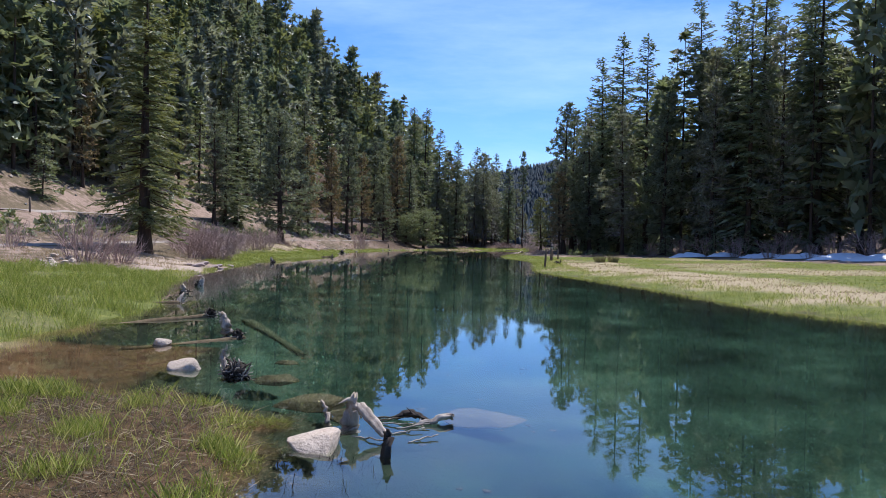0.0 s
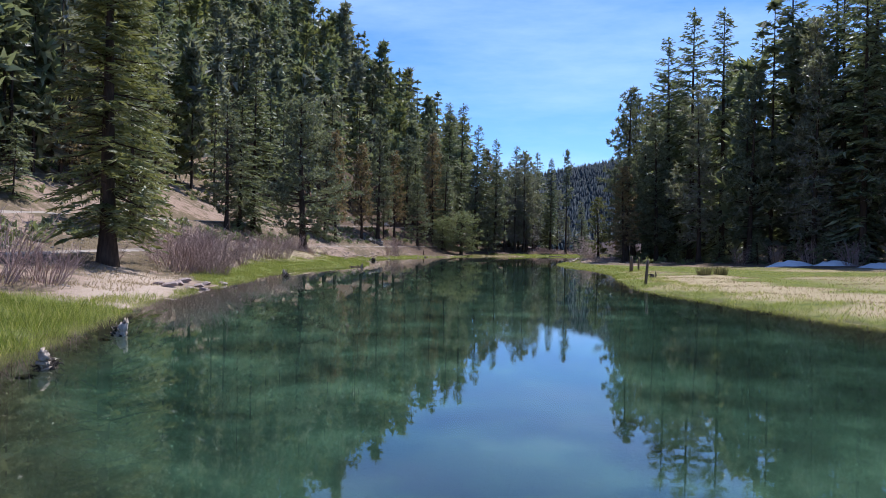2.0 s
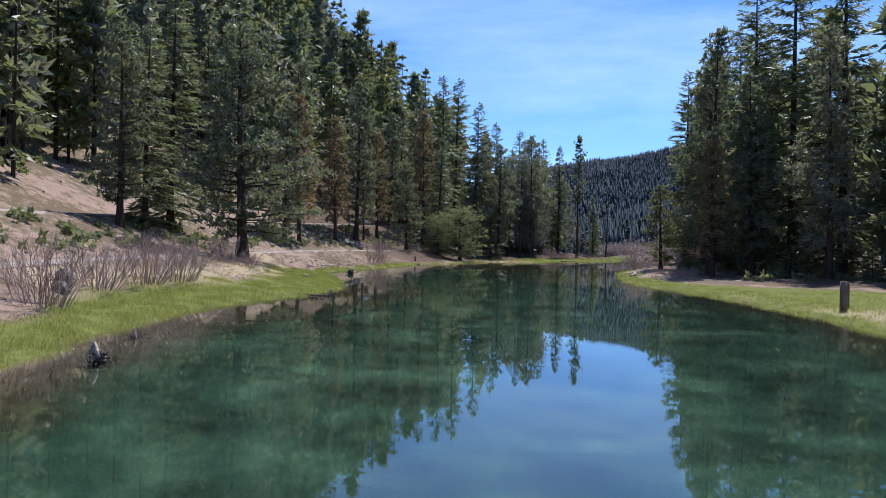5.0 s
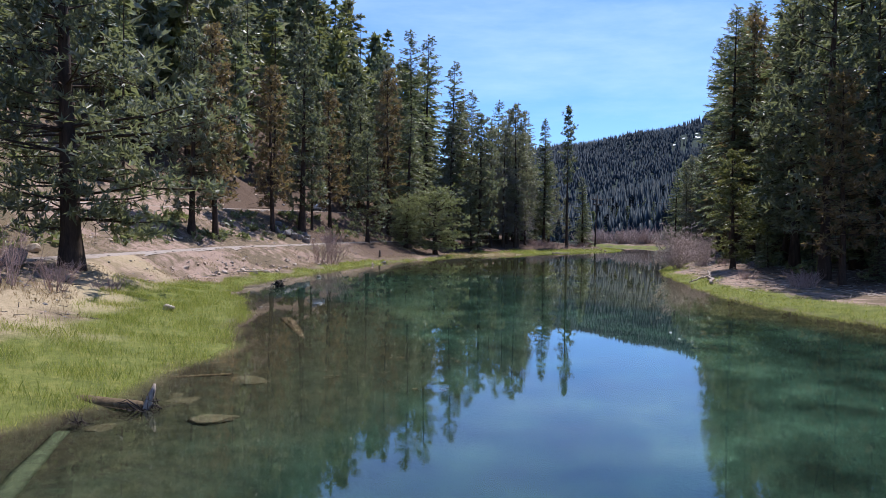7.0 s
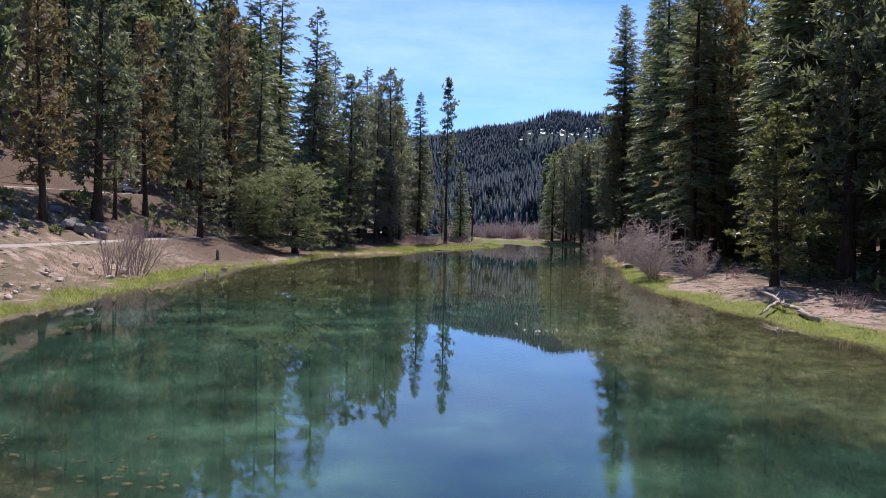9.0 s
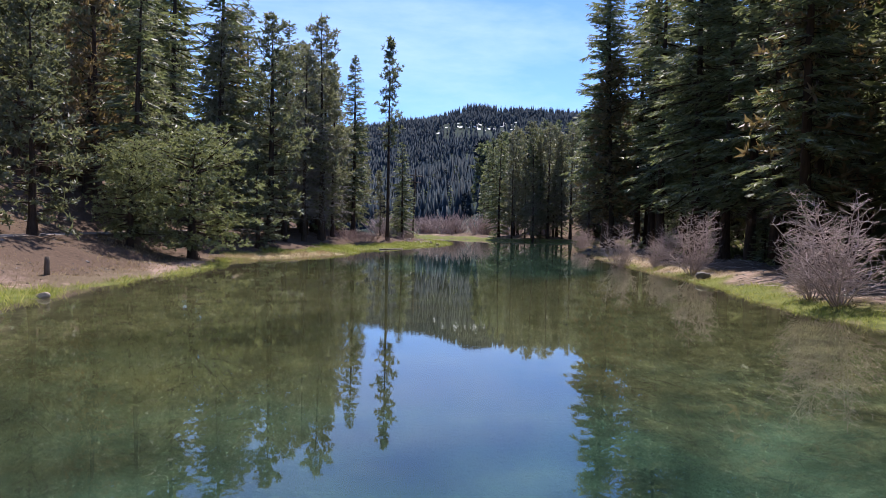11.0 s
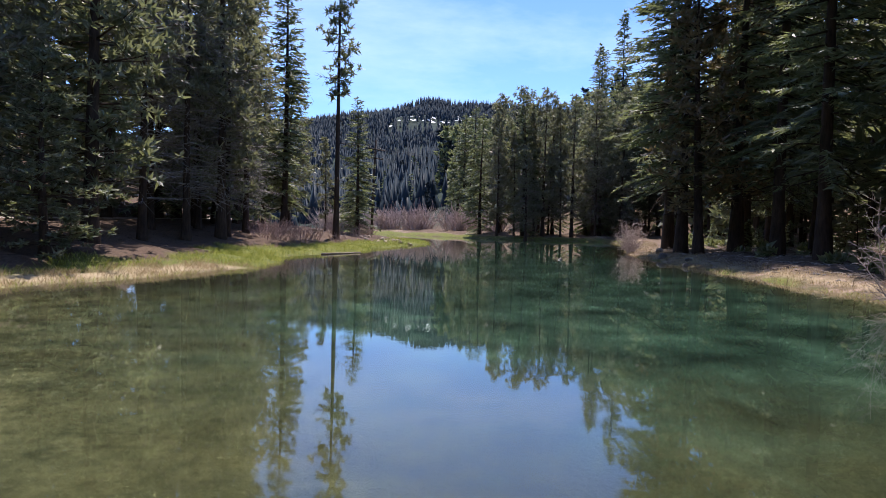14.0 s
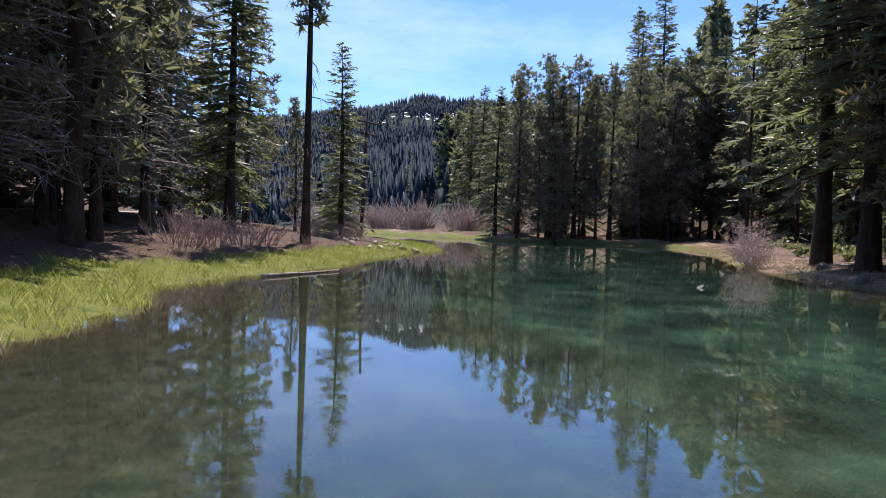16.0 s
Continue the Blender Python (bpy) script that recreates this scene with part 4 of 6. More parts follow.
def blades(name, x, y, low, high, width, mat, label, seed, category="grass", sway=(0.2, 0.95)):
    """Bent blades of two triangles each, standing on the ground."""
    rnd = np.random.RandomState(seed)
    n = len(x)
    z = np.maximum(ground_height(x, y), -0.25) - 0.02
    h = rnd.uniform(low, high, n) * rnd.uniform(0.7, 1.1, n)
    a, b = rnd.uniform(0, 2 * np.pi, n), rnd.uniform(0, 2 * np.pi, n)
    s = np.stack([np.cos(a), np.sin(a), 0 * a], -1) * (width * 0.5)
    lean = np.stack([np.cos(b), np.sin(b), 0 * b], -1) * (h * rnd.uniform(*sway, n))[:, None]
    p = np.stack([x, y, z], -1)
    up = np.stack([0 * h, 0 * h, h], -1)
    v = np.stack([p - s, p + s, p + up * 0.6 + lean * 0.5 + s * 0.8, p + up + lean], 1).reshape(-1, 3)
    f = (np.array([(0, 1, 2), (0, 2, 3)])[None] + 4 * np.arange(n)[:, None, None]).reshape(-1, 3)
    return tagged(new(name, mesh_of(name, v, f, mat)), label, category, kind="stuff")


def strewn(seed, count, box, keep):
    """Random places in box for which keep(x, y, lush, straw, dl, dr) is above a random number."""
    rnd = np.random.RandomState(seed)
    x, y = rnd.uniform(box[0], box[1], count), rnd.uniform(box[2], box[3], count)
    dl, dr = measures(x, y)
    lu, st = cover(x, y)[:2]
    k = keep(x, y, lu, st, dl, dr) > rnd.uniform(0, 1, count)
    return x[k], y[k]


def clumpy(x, y):
    return np.clip(0.55 + 0.9 * wavy(x, y, 0.7, 21), 0.05, 1)


def along(seed, count, shore, sign, y0, y1, d0, d1, keep):
    """Random places along a shore, d0 to d1 metres inland."""
    rnd = np.random.RandomState(seed)
    y, d = rnd.uniform(y0, y1, count), rnd.uniform(d0, d1, count)
    x = smooth_table(shore, y) + sign * d / steep(shore, y)
    dl, dr = measures(x, y)
    lu, st = cover(x, y)[:2]
    k = keep(x, y, lu, st, dl, dr) > rnd.uniform(0, 1, count)
    return x[k], y[k]


edge_l = along(41, 300000, LEFT_SHORE, -1, 34, 125, -0.6, 5.2, lambda x, y, lu, st, dl, dr: (lu > 0.3) * (dl > -0.5) * clumpy(x, y))
blades("bank_grass", *edge_l, 0.07, 0.26, 0.006, M_BLADE, "fresh yellow-green grass growing along the water's edge", 1, sway=(0.05, 0.6))
edge_l2 = along(51, 90000, LEFT_SHORE, -1, 125, 235, -0.5, 4.5, lambda x, y, lu, st, dl, dr: (lu > 0.3) * (dl > -0.5) * clumpy(x, y) * (1 - st))
blades("bank_grass", *edge_l2, 0.1, 0.34, 0.013, M_BLADE, "fresh green grass on the shaded shore", 11)
near_left = strewn(45, 200000, (-21, -6.3, 13, 36), lambda x, y, lu, st, dl, dr: (lu > 0.3) * (dl > -0.5) * np.clip(0.5 + 1.7 * wavy(x, y, 0.8, 21) + 0.5 * wavy(x, y, 3.1, 22), 0.06, 1))
blades("bank_grass", *near_left, 0.12, 0.4, 0.007, M_BLADE, "tall fresh green grass beside the shallow inlet", 6, sway=(0.05, 0.55))
edge_r = along(42, 70000, RIGHT_SHORE, 1, 16, 170, -0.4, 2.8, lambda x, y, lu, st, dl, dr: (lu > 0.3) * (dr > -0.4) * clumpy(x, y))
blades("bank_grass", *edge_r, 0.07, 0.25, 0.011, M_BLADE, "fresh yellow-green grass fringing the far bank", 2)
edge_r2 = along(52, 34000, RIGHT_SHORE, 1, 150, 255, -0.3, 2.8, lambda x, y, lu, st, dl, dr: (dr > -0.3) * clumpy(x, y))
blades("bank_grass", *edge_r2, 0.08, 0.26, 0.02, M_STRAW, "pale yellow grass along the shaded bank", 12)
meadow = strewn(43, 90000, (6, 34, 14, 92), lambda x, y, lu, st, dl, dr: (lu > 0.3) * (dr > 2.0) * (1 - 0.8 * st) * clumpy(x, y))
blades("meadow_grass", *meadow, 0.05, 0.14, 0.03, M_BLADE, "short green meadow grass on the flat bank", 3)
hay = strewn(44, 60000, (6, 34, 14, 92), lambda x, y, lu, st, dl, dr: (st > 0.2) * (dr > 0.8) * 0.8)
blades("dry_grass", *hay, 0.05, 0.14, 0.035, M_STRAW, "pale dry grass lying in the meadow", 4, "dry grass")
slope = along(55, 130000, LEFT_SHORE, -1, 30, 170, 1.5, 14, lambda x, y, lu, st, dl, dr: (lu < 0.5) * (dl > 1.2) * (np.abs(x - smooth_table(LOWER_PATH, y)) > 1.8) * (np.abs(x - smooth_table(UPPER_ROAD, y)) > 2.6) * np.clip(0.4 + 0.8 * wavy(x, y, 2.6, 41), 0, 1))
blades("slope_grass", *slope, 0.05, 0.2, 0.03, M_STRAW, "thin dry bunch grass on the dirt slope", 13, "dry grass")
reeds = strewn(46, 70000, (-4, 14, 172, 184.5), lambda x, y, lu, st, dl, dr: (dl > -0.3) * (dl < 2.2) * 0.9 * clumpy(x, y))
blades("dry_reeds", *reeds, 0.08, 0.3, 0.014, M_STRAW, "bleached broken reeds at the water's edge", 5, "reeds")
mud = strewn(47, 320000, (-10.6, -1.0, 3.0, 11.5), lambda x, y, lu, st, dl, dr: (marsh(x, y) > 0.6) * np.clip(2.4 * wavy(x, y, 0.42, 31) + 1.2 * wavy(x, y, 1.3, 32) - 0.85 + 0.75 * ease((y - 9.2) / 1.2), 0.035, 0.8))
blades("marsh_grass", *mud, 0.06, 0.26, 0.0036, M_BLADE, "green grass tufts on the muddy marsh hump", 7, sway=(0.05, 0.7))
litter = strewn(48, 110000, (-10.6, -1.0, 3.0, 11.8), lambda x, y, lu, st, dl, dr: (marsh(x, y) > 0.3) * np.clip(0.5 + wavy(x, y, 0.45, 33), 0, 1))
blades("dead_marsh_grass", *litter, 0.01, 0.1, 0.006, M_DEAD, "matted dead stalks on the marsh hump", 8, "dead grass", (0.8, 3.0))
stems = strewn(50, 16000, (-10.6, -1.2, 3.0, 11.8), lambda x, y, lu, st, dl, dr: (marsh(x, y) > 0.4) * 0.5)
blades("dead_marsh_grass", *stems, 0.03, 0.11, 0.007, M_STRAW, "bleached broken stalks lying on the marsh hump", 18, "dead grass", (1.5, 4.0))
rushes = strewn(49, 900, (-2.2, -0.2, 5.4, 7.8), lambda x, y, lu, st, dl, dr: (marsh(x, y) < 0.25) * 0.6 * clumpy(x, y))
rush_x, rush_y = rushes
blades("water_rushes", rush_x, rush_y, 0.3, 0.44, 0.004, M_DARK_WOOD, "thin dark rushes standing in the shallows", 9, "rushes", (0.02, 0.2))

# ---- rocks, wood and other things ----


def rock_mesh(seed, mat, detail=3):
    """A boulder: a sphere cut by random planes, roughened."""
    rnd = np.random.RandomState(seed)
    bm = bmesh.new()
    bmesh.ops.create_icosphere(bm, subdivisions=detail, radius=1)
    cuts = [(Vector(rnd.normal(0, 1, 3)).normalized(), rnd.uniform(0.45, 0.85)) for _ in range(12)]
    for v in bm.verts:
        for n, d in cuts:
            e = v.co.dot(n) - d
            if e > 0:
                v.co -= n * e * 0.92
        v.co += v.co.normalized() * (0.05 * noise.noise(v.co * 2.3 + Vector((seed, 0, 0))) + 0.02 * noise.noise(v.co * 7))
    me = bpy.data.meshes.new("rock")
    bm.to_mesh(me)
    bm.free()
    for p in me.polygons:
        p.use_smooth = detail > 3
    me.materials.append(mat)
    return me


ROCKS = [rock_mesh(i, M_ROCK, 4) for i in range(4)]
PINK_ROCKS = [rock_mesh(30 + i, M_PINK_ROCK) for i in range(3)]
GREY_ROCKS = [rock_mesh(10 + i, M_GREY_ROCK, 2) for i in range(5)]
SMALL_ROCKS = [rock_mesh(40 + i, M_ROCK, 2) for i in range(4)]
SUNK_ROCKS = [rock_mesh(20 + i, M_MUD_ROCK) for i in range(3)]
rock_rnd = random.Random(5)


def rock(x, y, size, label, sink=0.3, flat=0.6, group="", under=False, z=None, turn=None):
    me = rock_rnd.choice(SUNK_ROCKS if under else GREY_ROCKS if "grey" in label or "dark" in label or "breaking" in label else PINK_ROCKS if "pinkish" in label else ROCKS if size > 0.28 or not group else SMALL_ROCKS)
    ob = new("boulder" if size > 0.5 else "rock", me)
    base = max(float(ground_height(x, y)), -0.35 if not under else -9) if z is None else z
    ob.matrix_basis = pose(x, y, base + size * flat * (1 - 2 * sink), 0, 0, rock_rnd.uniform(0, 360) if turn is None else turn) @ Matrix.Diagonal((size, size * rock_rnd.uniform(0.65, 0.95), size * flat, 1))
    return tagged(ob, label, "rock", group)


rock(-5.1, 14.75, 0.26, "small pale rounded rock half out of the shallows", 0.25, 0.5, z=-0.05)
rock(-3.78, 12.23, 0.29, "pale angular boulder standing in the brown shallows", 0.25, 0.8, z=-0.12)
rock(-1.0, 8.1, 0.36, "pale rounded boulder half under clear water", 0.25, 0.62, z=-0.12)
for x, y, s in ((-2.27, 11.56, 0.8), (-1.46, 10.15, 0.95), (-0.95, 9.5, 0.7), (-2.4, 12.9, 0.45)):
    rock(x, y + 0.3, s * 0.6, "silt-covered stone lying under clear water", 0.5, 0.62, "sunken stones", True, z=-0.12 - 0.6 * s * 0.62)
rock(0.75, 10.1, 0.66, "flat pale slab lying on the shoal under clear water", 0.5, 0.25, "", True, z=-0.82, turn=0)
for x, y, s in ((-12.04, 47.61, 0.5), (-12.68, 44.72, 0.5), (-12.9, 86.2, 0.5), (-12.6, 84.76, 0.4), (-14.6, 113.83, 0.4), (-14.2, 118.2, 0.45), (-11.54, 86.29, 0.75), (-11.45, 83.12, 0.62), (-13.05, 82.49, 0.5), (-12.31, 84.51, 0.6)):
    rock(x, y, s * 0.8, "flat olive stone lying under the water", 0.5, 0.35, "sunken stones", True, z=-0.3 - 0.15 * s)
for x, y, s in ((-15.10, 46.14, 0.5), (-15.39, 47.75, 0.42), (-14.67, 48.44, 0.36), (-14.17, 47.54, 0.4), (-15.68, 49.15, 0.45), (-14.48, 46.84, 0.3), (-14.55, 51.24, 0.3), (-16.10, 47.36, 0.35), (-14.87, 49.74, 0.28)):
    rock(x, y, s, "flat pale pinkish rock on the sandy landing", 0.3, 0.4, "landing rocks")
rock(-21.47, 73.82, 0.75, "large grey boulder among bare shrubs", 0.3, 0.7)
rock(-20.97, 72.82, 0.5, "grey boulder among bare shrubs", 0.3, 0.7)
rock(-24.08, 100.56, 0.7, "rounded grey boulder beside the pine", 0.25, 0.75)
rock(-26.96, 107.48, 0.5, "pale boulder on the grassy slope", 0.3, 0.6)
rock(-16.43, 96.01, 0.26, "small white stone in the grass", 0.2, 0.6)
rock(-11.20, 146.51, 0.32, "flat white rock at the water's edge", 0.3, 0.5)
rock(-14.61, 121.95, 0.2, "dark stone breaking the surface", 0.4, 0.6, z=0.0)
rock(31.14, 191.96, 0.26, "rounded rock breaking the surface of the pool", 0.35, 0.6, z=-0.04)
rock(21.94, 150.87, 0.6, "dark boulder at the foot of a bare shrub", 0.3, 0.6)
rock(35.33, 184.51, 0.4, "grey rock on the low bank", 0.3, 0.6)
rock(39.70, 191.57, 0.5, "grey rock on the low bank", 0.3, 0.6)
rock(37.45, 186.53, 0.34, "grey rock on the low bank", 0.3, 0.6)
rock(43.85, 196.62, 0.55, "grey rock on the low bank", 0.3, 0.6)
for _ in range(64):
    y = rock_rnd.uniform(112, 146)
    inland = rock_rnd.uniform(1.6, 4.4)
    rock(float(smooth_table(LEFT_SHORE, np.array(y))) - inland, y, rock_rnd.uniform(0.1, 0.26), "broken pale rock tipped below the path", 0.25, 0.7, "rubble below the path")
for _ in range(22):
    u = rock_rnd.uniform(0, 1)
    rock(-17.2 - 2.8 * u + rock_rnd.uniform(-0.7, 0.7), 33 + 7 * u, rock_rnd.uniform(0.12, 0.28), "broken pale rock lining the bank", 0.25, 0.7, "rubble lining the bank")
for _ in range(24):
    rock(rock_rnd.uniform(25.5, 31), rock_rnd.uniform(216, 223), rock_rnd.uniform(0.14, 0.35), "pale cobble on the gravel spit", 0.25, 0.7, "cobbles on the spit")
slope_rnd = random.Random(77)
for _ in range(110):
    y = slope_rnd.uniform(60, 172)
    a, b = float(smooth_table(LOWER_PATH, np.array(y))), float(smooth_table(UPPER_ROAD, np.array(y)))
    x = slope_rnd.uniform(b + 2.6, a - 1.8) if slope_rnd.random() < 0.7 else b - slope_rnd.uniform(2.6, 9)
    rock(x, y, slope_rnd.uniform(0.12, 0.42) ** 1.2 + 0.05, slope_rnd.choice(("weathered grey rock half buried in the dirt slope", "pale rock half buried in the dirt slope")), 0.35, 0.65, "rocks on the slope")
for _ in range(16):
    rock(-21.6 + slope_rnd.uniform(-2.2, 2.2), 150.5 + slope_rnd.uniform(-3, 3), slope_rnd.uniform(0.3, 0.8), "dark broken rock in the road-cut outcrop", 0.3, 0.75, "rocks in the outcrop")


def cobbles(name, seed, places, size, mat, label):
    """Loose stones on the bed: squashed eight-sided pebbles, joined."""
    rnd = np.random.RandomState(seed)
    x, y = places
    n = len(x)
    a = np.arange(6) * np.pi / 3
    ring = np.stack([np.cos(a), np.sin(a), 0 * a], -1)
    unit = np.concatenate([ring, [(0, 0, 0.55)], ring * 0.7 + (0, 0, -0.4)])
    s = rnd.uniform(*size, n) * rnd.uniform(0.6, 1.2, n)
    v = unit[None] * (s[:, None] * rnd.uniform(0.75, 1.25, (n, 13)))[:, :, None] * np.stack([np.ones(n), rnd.uniform(0.6, 1, n), rnd.uniform(0.5, 1, n)], -1)[:, None]
    t = rnd.uniform(0, 6.3, n)
    c, d = np.cos(t)[:, None], np.sin(t)[:, None]
    v = np.stack([v[..., 0] * c - v[..., 1] * d + x[:, None], v[..., 0] * d + v[..., 1] * c + y[:, None], v[..., 2] + ground_height(x, y)[:, None] - 0.1 * s[:, None]], -1).reshape(-1, 3)
    f = np.array([(i, (i + 1) % 6, 6) for i in range(6)] + [(i, 7 + i, 7 + (i + 1) % 6) for i in range(6)] + [(i, 7 + (i + 1) % 6, (i + 1) % 6) for i in range(6)])
    f = (f[None] + 13 * np.arange(n)[:, None, None]).reshape(-1, 3)
    return tagged(new(name, mesh_of(name, v, f, mat, smooth=True)), label, "stones", kind="stuff")


shelf = along(81, 2600, LEFT_SHORE, 1, 86, 108, 0.2, 6.5, lambda x, y, lu, st, dl, dr: (dl < -0.1) * np.clip(0.4 + wavy(x, y, 1.1, 51), 0, 1))
cobbles("bed_stones", 1, shelf, (0.03, 0.12), M_MUD_ROCK, "brown silty stones on the shallow bed")
near_bed = strewn(82, 700, (-8, 2.5, 4, 20), lambda x, y, lu, st, dl, dr: (dl < -0.2) * (marsh(x, y) < 0.1) * np.clip(0.3 + wavy(x, y, 0.9, 52), 0, 1))
cobbles("bed_stones", 2, near_bed, (0.03, 0.1), M_MUD_ROCK, "brown silty stones on the shallow bed")
slope_rubble = along(84, 5000, LEFT_SHORE, -1, 40, 172, 2.5, 16, lambda x, y, lu, st, dl, dr: (lu < 0.4) * (np.abs(x - smooth_table(LOWER_PATH, y)) > 1.5) * (np.abs(x - smooth_table(UPPER_ROAD, y)) > 2.3) * np.clip(0.25 + wavy(x, y, 1.7, 54), 0, 1))
cobbles("slope_rubble", 4, slope_rubble, (0.04, 0.16), M_GREY_ROCK, "small grey rubble scattered over the dirt slope")
right_rubble = along(85, 2500, RIGHT_SHORE, 1, 104, 215, 0.6, 9, lambda x, y, lu, st, dl, dr: (lu < 0.5) * np.clip(0.3 + wavy(x, y, 1.3, 55), 0, 1))
cobbles("bank_rubble", 5, right_rubble, (0.04, 0.2), M_GREY_ROCK, "small dark rubble on the forest bank")




def curl(rnd, start, heading, length, rise, n=6, wild=0.35):
    """A wandering line for a root or a twig."""
    p, d = [np.array(start, float)], np.array(heading, float)
    for _ in range(n):
        d = d + rnd.normal(0, wild, 3) + (0, 0, rise)
        d /= np.linalg.norm(d)
        p.append(p[-1] + d * length / n)
    return np.array(p)


def snag(x, y, size, seed, label, roots=16, stem=True, turn=0.0, dark=False):
    """A weathered root plate: a stub of trunk and a tangle of roots."""
    rnd = np.random.RandomState(seed)
    ob = new("root_snag")
    ob.matrix_basis = pose(x, y, 0.0, 0, 0, turn)
    tagged(ob, label, "driftwood", "snags in the water")
    if stem:
        line = curl(rnd, (-0.2, 0, -0.3), (0.5, 0.1, 0.8), 1.0, 0.03, 6, 0.12) * size
        part("stem", mesh_of("stem", *tube(line, size * np.array((0.15, 0.14, 0.12, 0.11, 0.09, 0.07, 0.03)), 8), M_GREY, smooth=True), ob)
    for k in range(3):
        pieces = []
        for _ in range(roots // 2 + 4):
            a = rnd.uniform(0, 2 * np.pi)
            line = curl(rnd, (rnd.normal(0, 0.1), rnd.normal(0, 0.1), -0.1), (math.cos(a), math.sin(a), rnd.uniform(0.0, 0.9)), rnd.uniform(0.5, 0.95), -0.1, 6, 0.45) * size
            r = size * rnd.uniform(0.012, 0.034)
            pieces.append(tube(line, np.linspace(r, r * 0.3, 7), 5))
        tagged(part("root", mesh_of("root", *join(pieces), M_DARK_WOOD if dark or k == 0 else M_GREY, smooth=True), ob), kind="stuff")
    return ob


def weathered(line, radii, seed, lobes=4, sides=14, jag=0.6):
    """Split, fluted wood along a line with a splintered far end. Returns (verts, faces)."""
    rnd = np.random.RandomState(seed)
    line = np.array(line, float)
    u = np.linspace(0, 1, 12)
    at = np.linspace(0, 1, len(line))
    p = np.stack([np.interp(u, at, line[:, k]) for k in range(3)], -1) + rnd.normal(0, 0.012, (12, 3))
    r = np.interp(u, np.linspace(0, 1, len(radii)), radii)
    v, f = tube(p, r, sides, False)
    a = np.arange(sides) * 2 * np.pi / sides
    flute = 1 + 0.28 * np.sin(lobes * a + rnd.uniform(0, 6)) + rnd.uniform(-0.22, 0.22, sides)
    v = v.reshape(12, sides, 3)
    v = p[:, None] + (v - p[:, None]) * (flute[None] * (1 + rnd.normal(0, 0.05, (12, sides))))[:, :, None]
    way = (p[-1] - p[-2]) / np.linalg.norm(p[-1] - p[-2])
    v[-1] += way[None] * (rnd.uniform(-0.5, 1.2, sides) * jag * r.max())[:, None]
    v = np.concatenate([v.reshape(-1, 3), p[-2:-1]])
    tip = np.array([(11 * sides + j, 11 * sides + (j + 1) % sides, 12 * sides) for j in range(sides)])
    return v, np.concatenate([f, tip])


def root_ball(x, y, size, seed, label, count=70, horn=None, turn=0.0):
    """The upturned root plate of a drowned tree: a dense ball of short curled roots, dark inside and silvery outside."""
    rnd = np.random.RandomState(seed)
    ob = new("root_snag")
    ob.matrix_basis = pose(x, y, 0.0, 0, 0, turn)
    tagged(ob, label, "driftwood", "snags in the water")
    core, shell = [], []
    for k in range(count):
        d = rnd.normal(0, 1, 3) * (1, 0.8, 0.8) + (0, 0, 0.35)
        d /= np.linalg.norm(d)
        start = d * size * rnd.uniform(0.05, 0.3)
        line = curl(rnd, start, d + rnd.normal(0, 0.5, 3), size * rnd.uniform(0.3, 0.6), -0.05, 6, 0.5)
        r = size * rnd.uniform(0.02, 0.06)
        (core if k % 5 < 2 else shell).append(tube(line, np.linspace(r, r * 0.35, 7), 5))
    core.append(weathered([(0, 0, -0.3 * size), (0, 0, 0.1 * size), (0, 0, 0.34 * size)], (0.3 * size, 0.34 * size, 0.2 * size), seed, 5, 14, 0.5))
    tagged(part("root_core", mesh_of("root_core", *join(core), M_DARK_WOOD, smooth=True), ob, "dark wet root core"), kind="stuff")
    tagged(part("root", mesh_of("root", *join(shell), M_GREY, smooth=True), ob, "silvery bare roots"), kind="stuff")
    if horn:
        part("stem", mesh_of("stem", *weathered(*horn, seed + 1), M_GREY, smooth=True), ob, "bleached splintered stem")
    return ob


root_ball(-2.79, 11.5, 0.52, 1, "silvery tangled root plate standing in the shallows", 90, ([(-0.12, 0, 0.1), (-0.2, 0.05, 0.3), (-0.14, 0.05, 0.46)], (0.035, 0.03, 0.012)))
root_ball(-3.95, 15.75, 0.36, 2, "bleached upright stump with dark roots in the water", 44, ([(-0.2, 0, -0.1), (-0.24, 0, 0.22), (-0.34, 0.03, 0.52)], (0.12, 0.12, 0.045)))
root_ball(-5.75, 19.6, 0.45, 3, "dark tangled root snag above the water", 70)
snag(-8.05, 23.5, 0.62, 4, "small forked grey snag above the water", 14, True, 30)
root_ball(-9.03, 26.9, 0.42, 5, "dark root stump with one bleached face above the water", 56, ([(0.0, -0.1, -0.1), (0.02, -0.1, 0.12), (-0.03, -0.05, 0.3)], (0.1, 0.1, 0.05)))
root_ball(-10.0, 31.3, 0.42, 6, "bleached stump with dark roots above the water", 50, ([(0.05, 0, -0.1), (0.12, 0, 0.12), (0.18, 0.03, 0.34)], (0.12, 0.12, 0.06)))
snag(-13.5, 54.6, 0.65, 7, "dark grey root snag near the bank", 16, False)
root_ball(-14.1, 61.6, 0.5, 8, "pale stump with dark roots near the bank", 46, ([(0.0, 0, -0.1), (-0.1, 0, 0.15), (-0.15, 0.03, 0.4)], (0.14, 0.13, 0.06)))
snag(-15.15, 65.86, 0.5, 9, "dark stump snag near the bank", 12, True, 250, True)
snag(-13.40, 82.47, 0.45, 10, "small dark snag near the bank", 10, False, 0, True)
snag(-12.68, 83.46, 0.7, 11, "dark snag with an upright broken stub", 14, True, 10, True)
root_ball(-15.6, 112.2, 0.8, 12, "dark root snag off the grassy bank", 60)
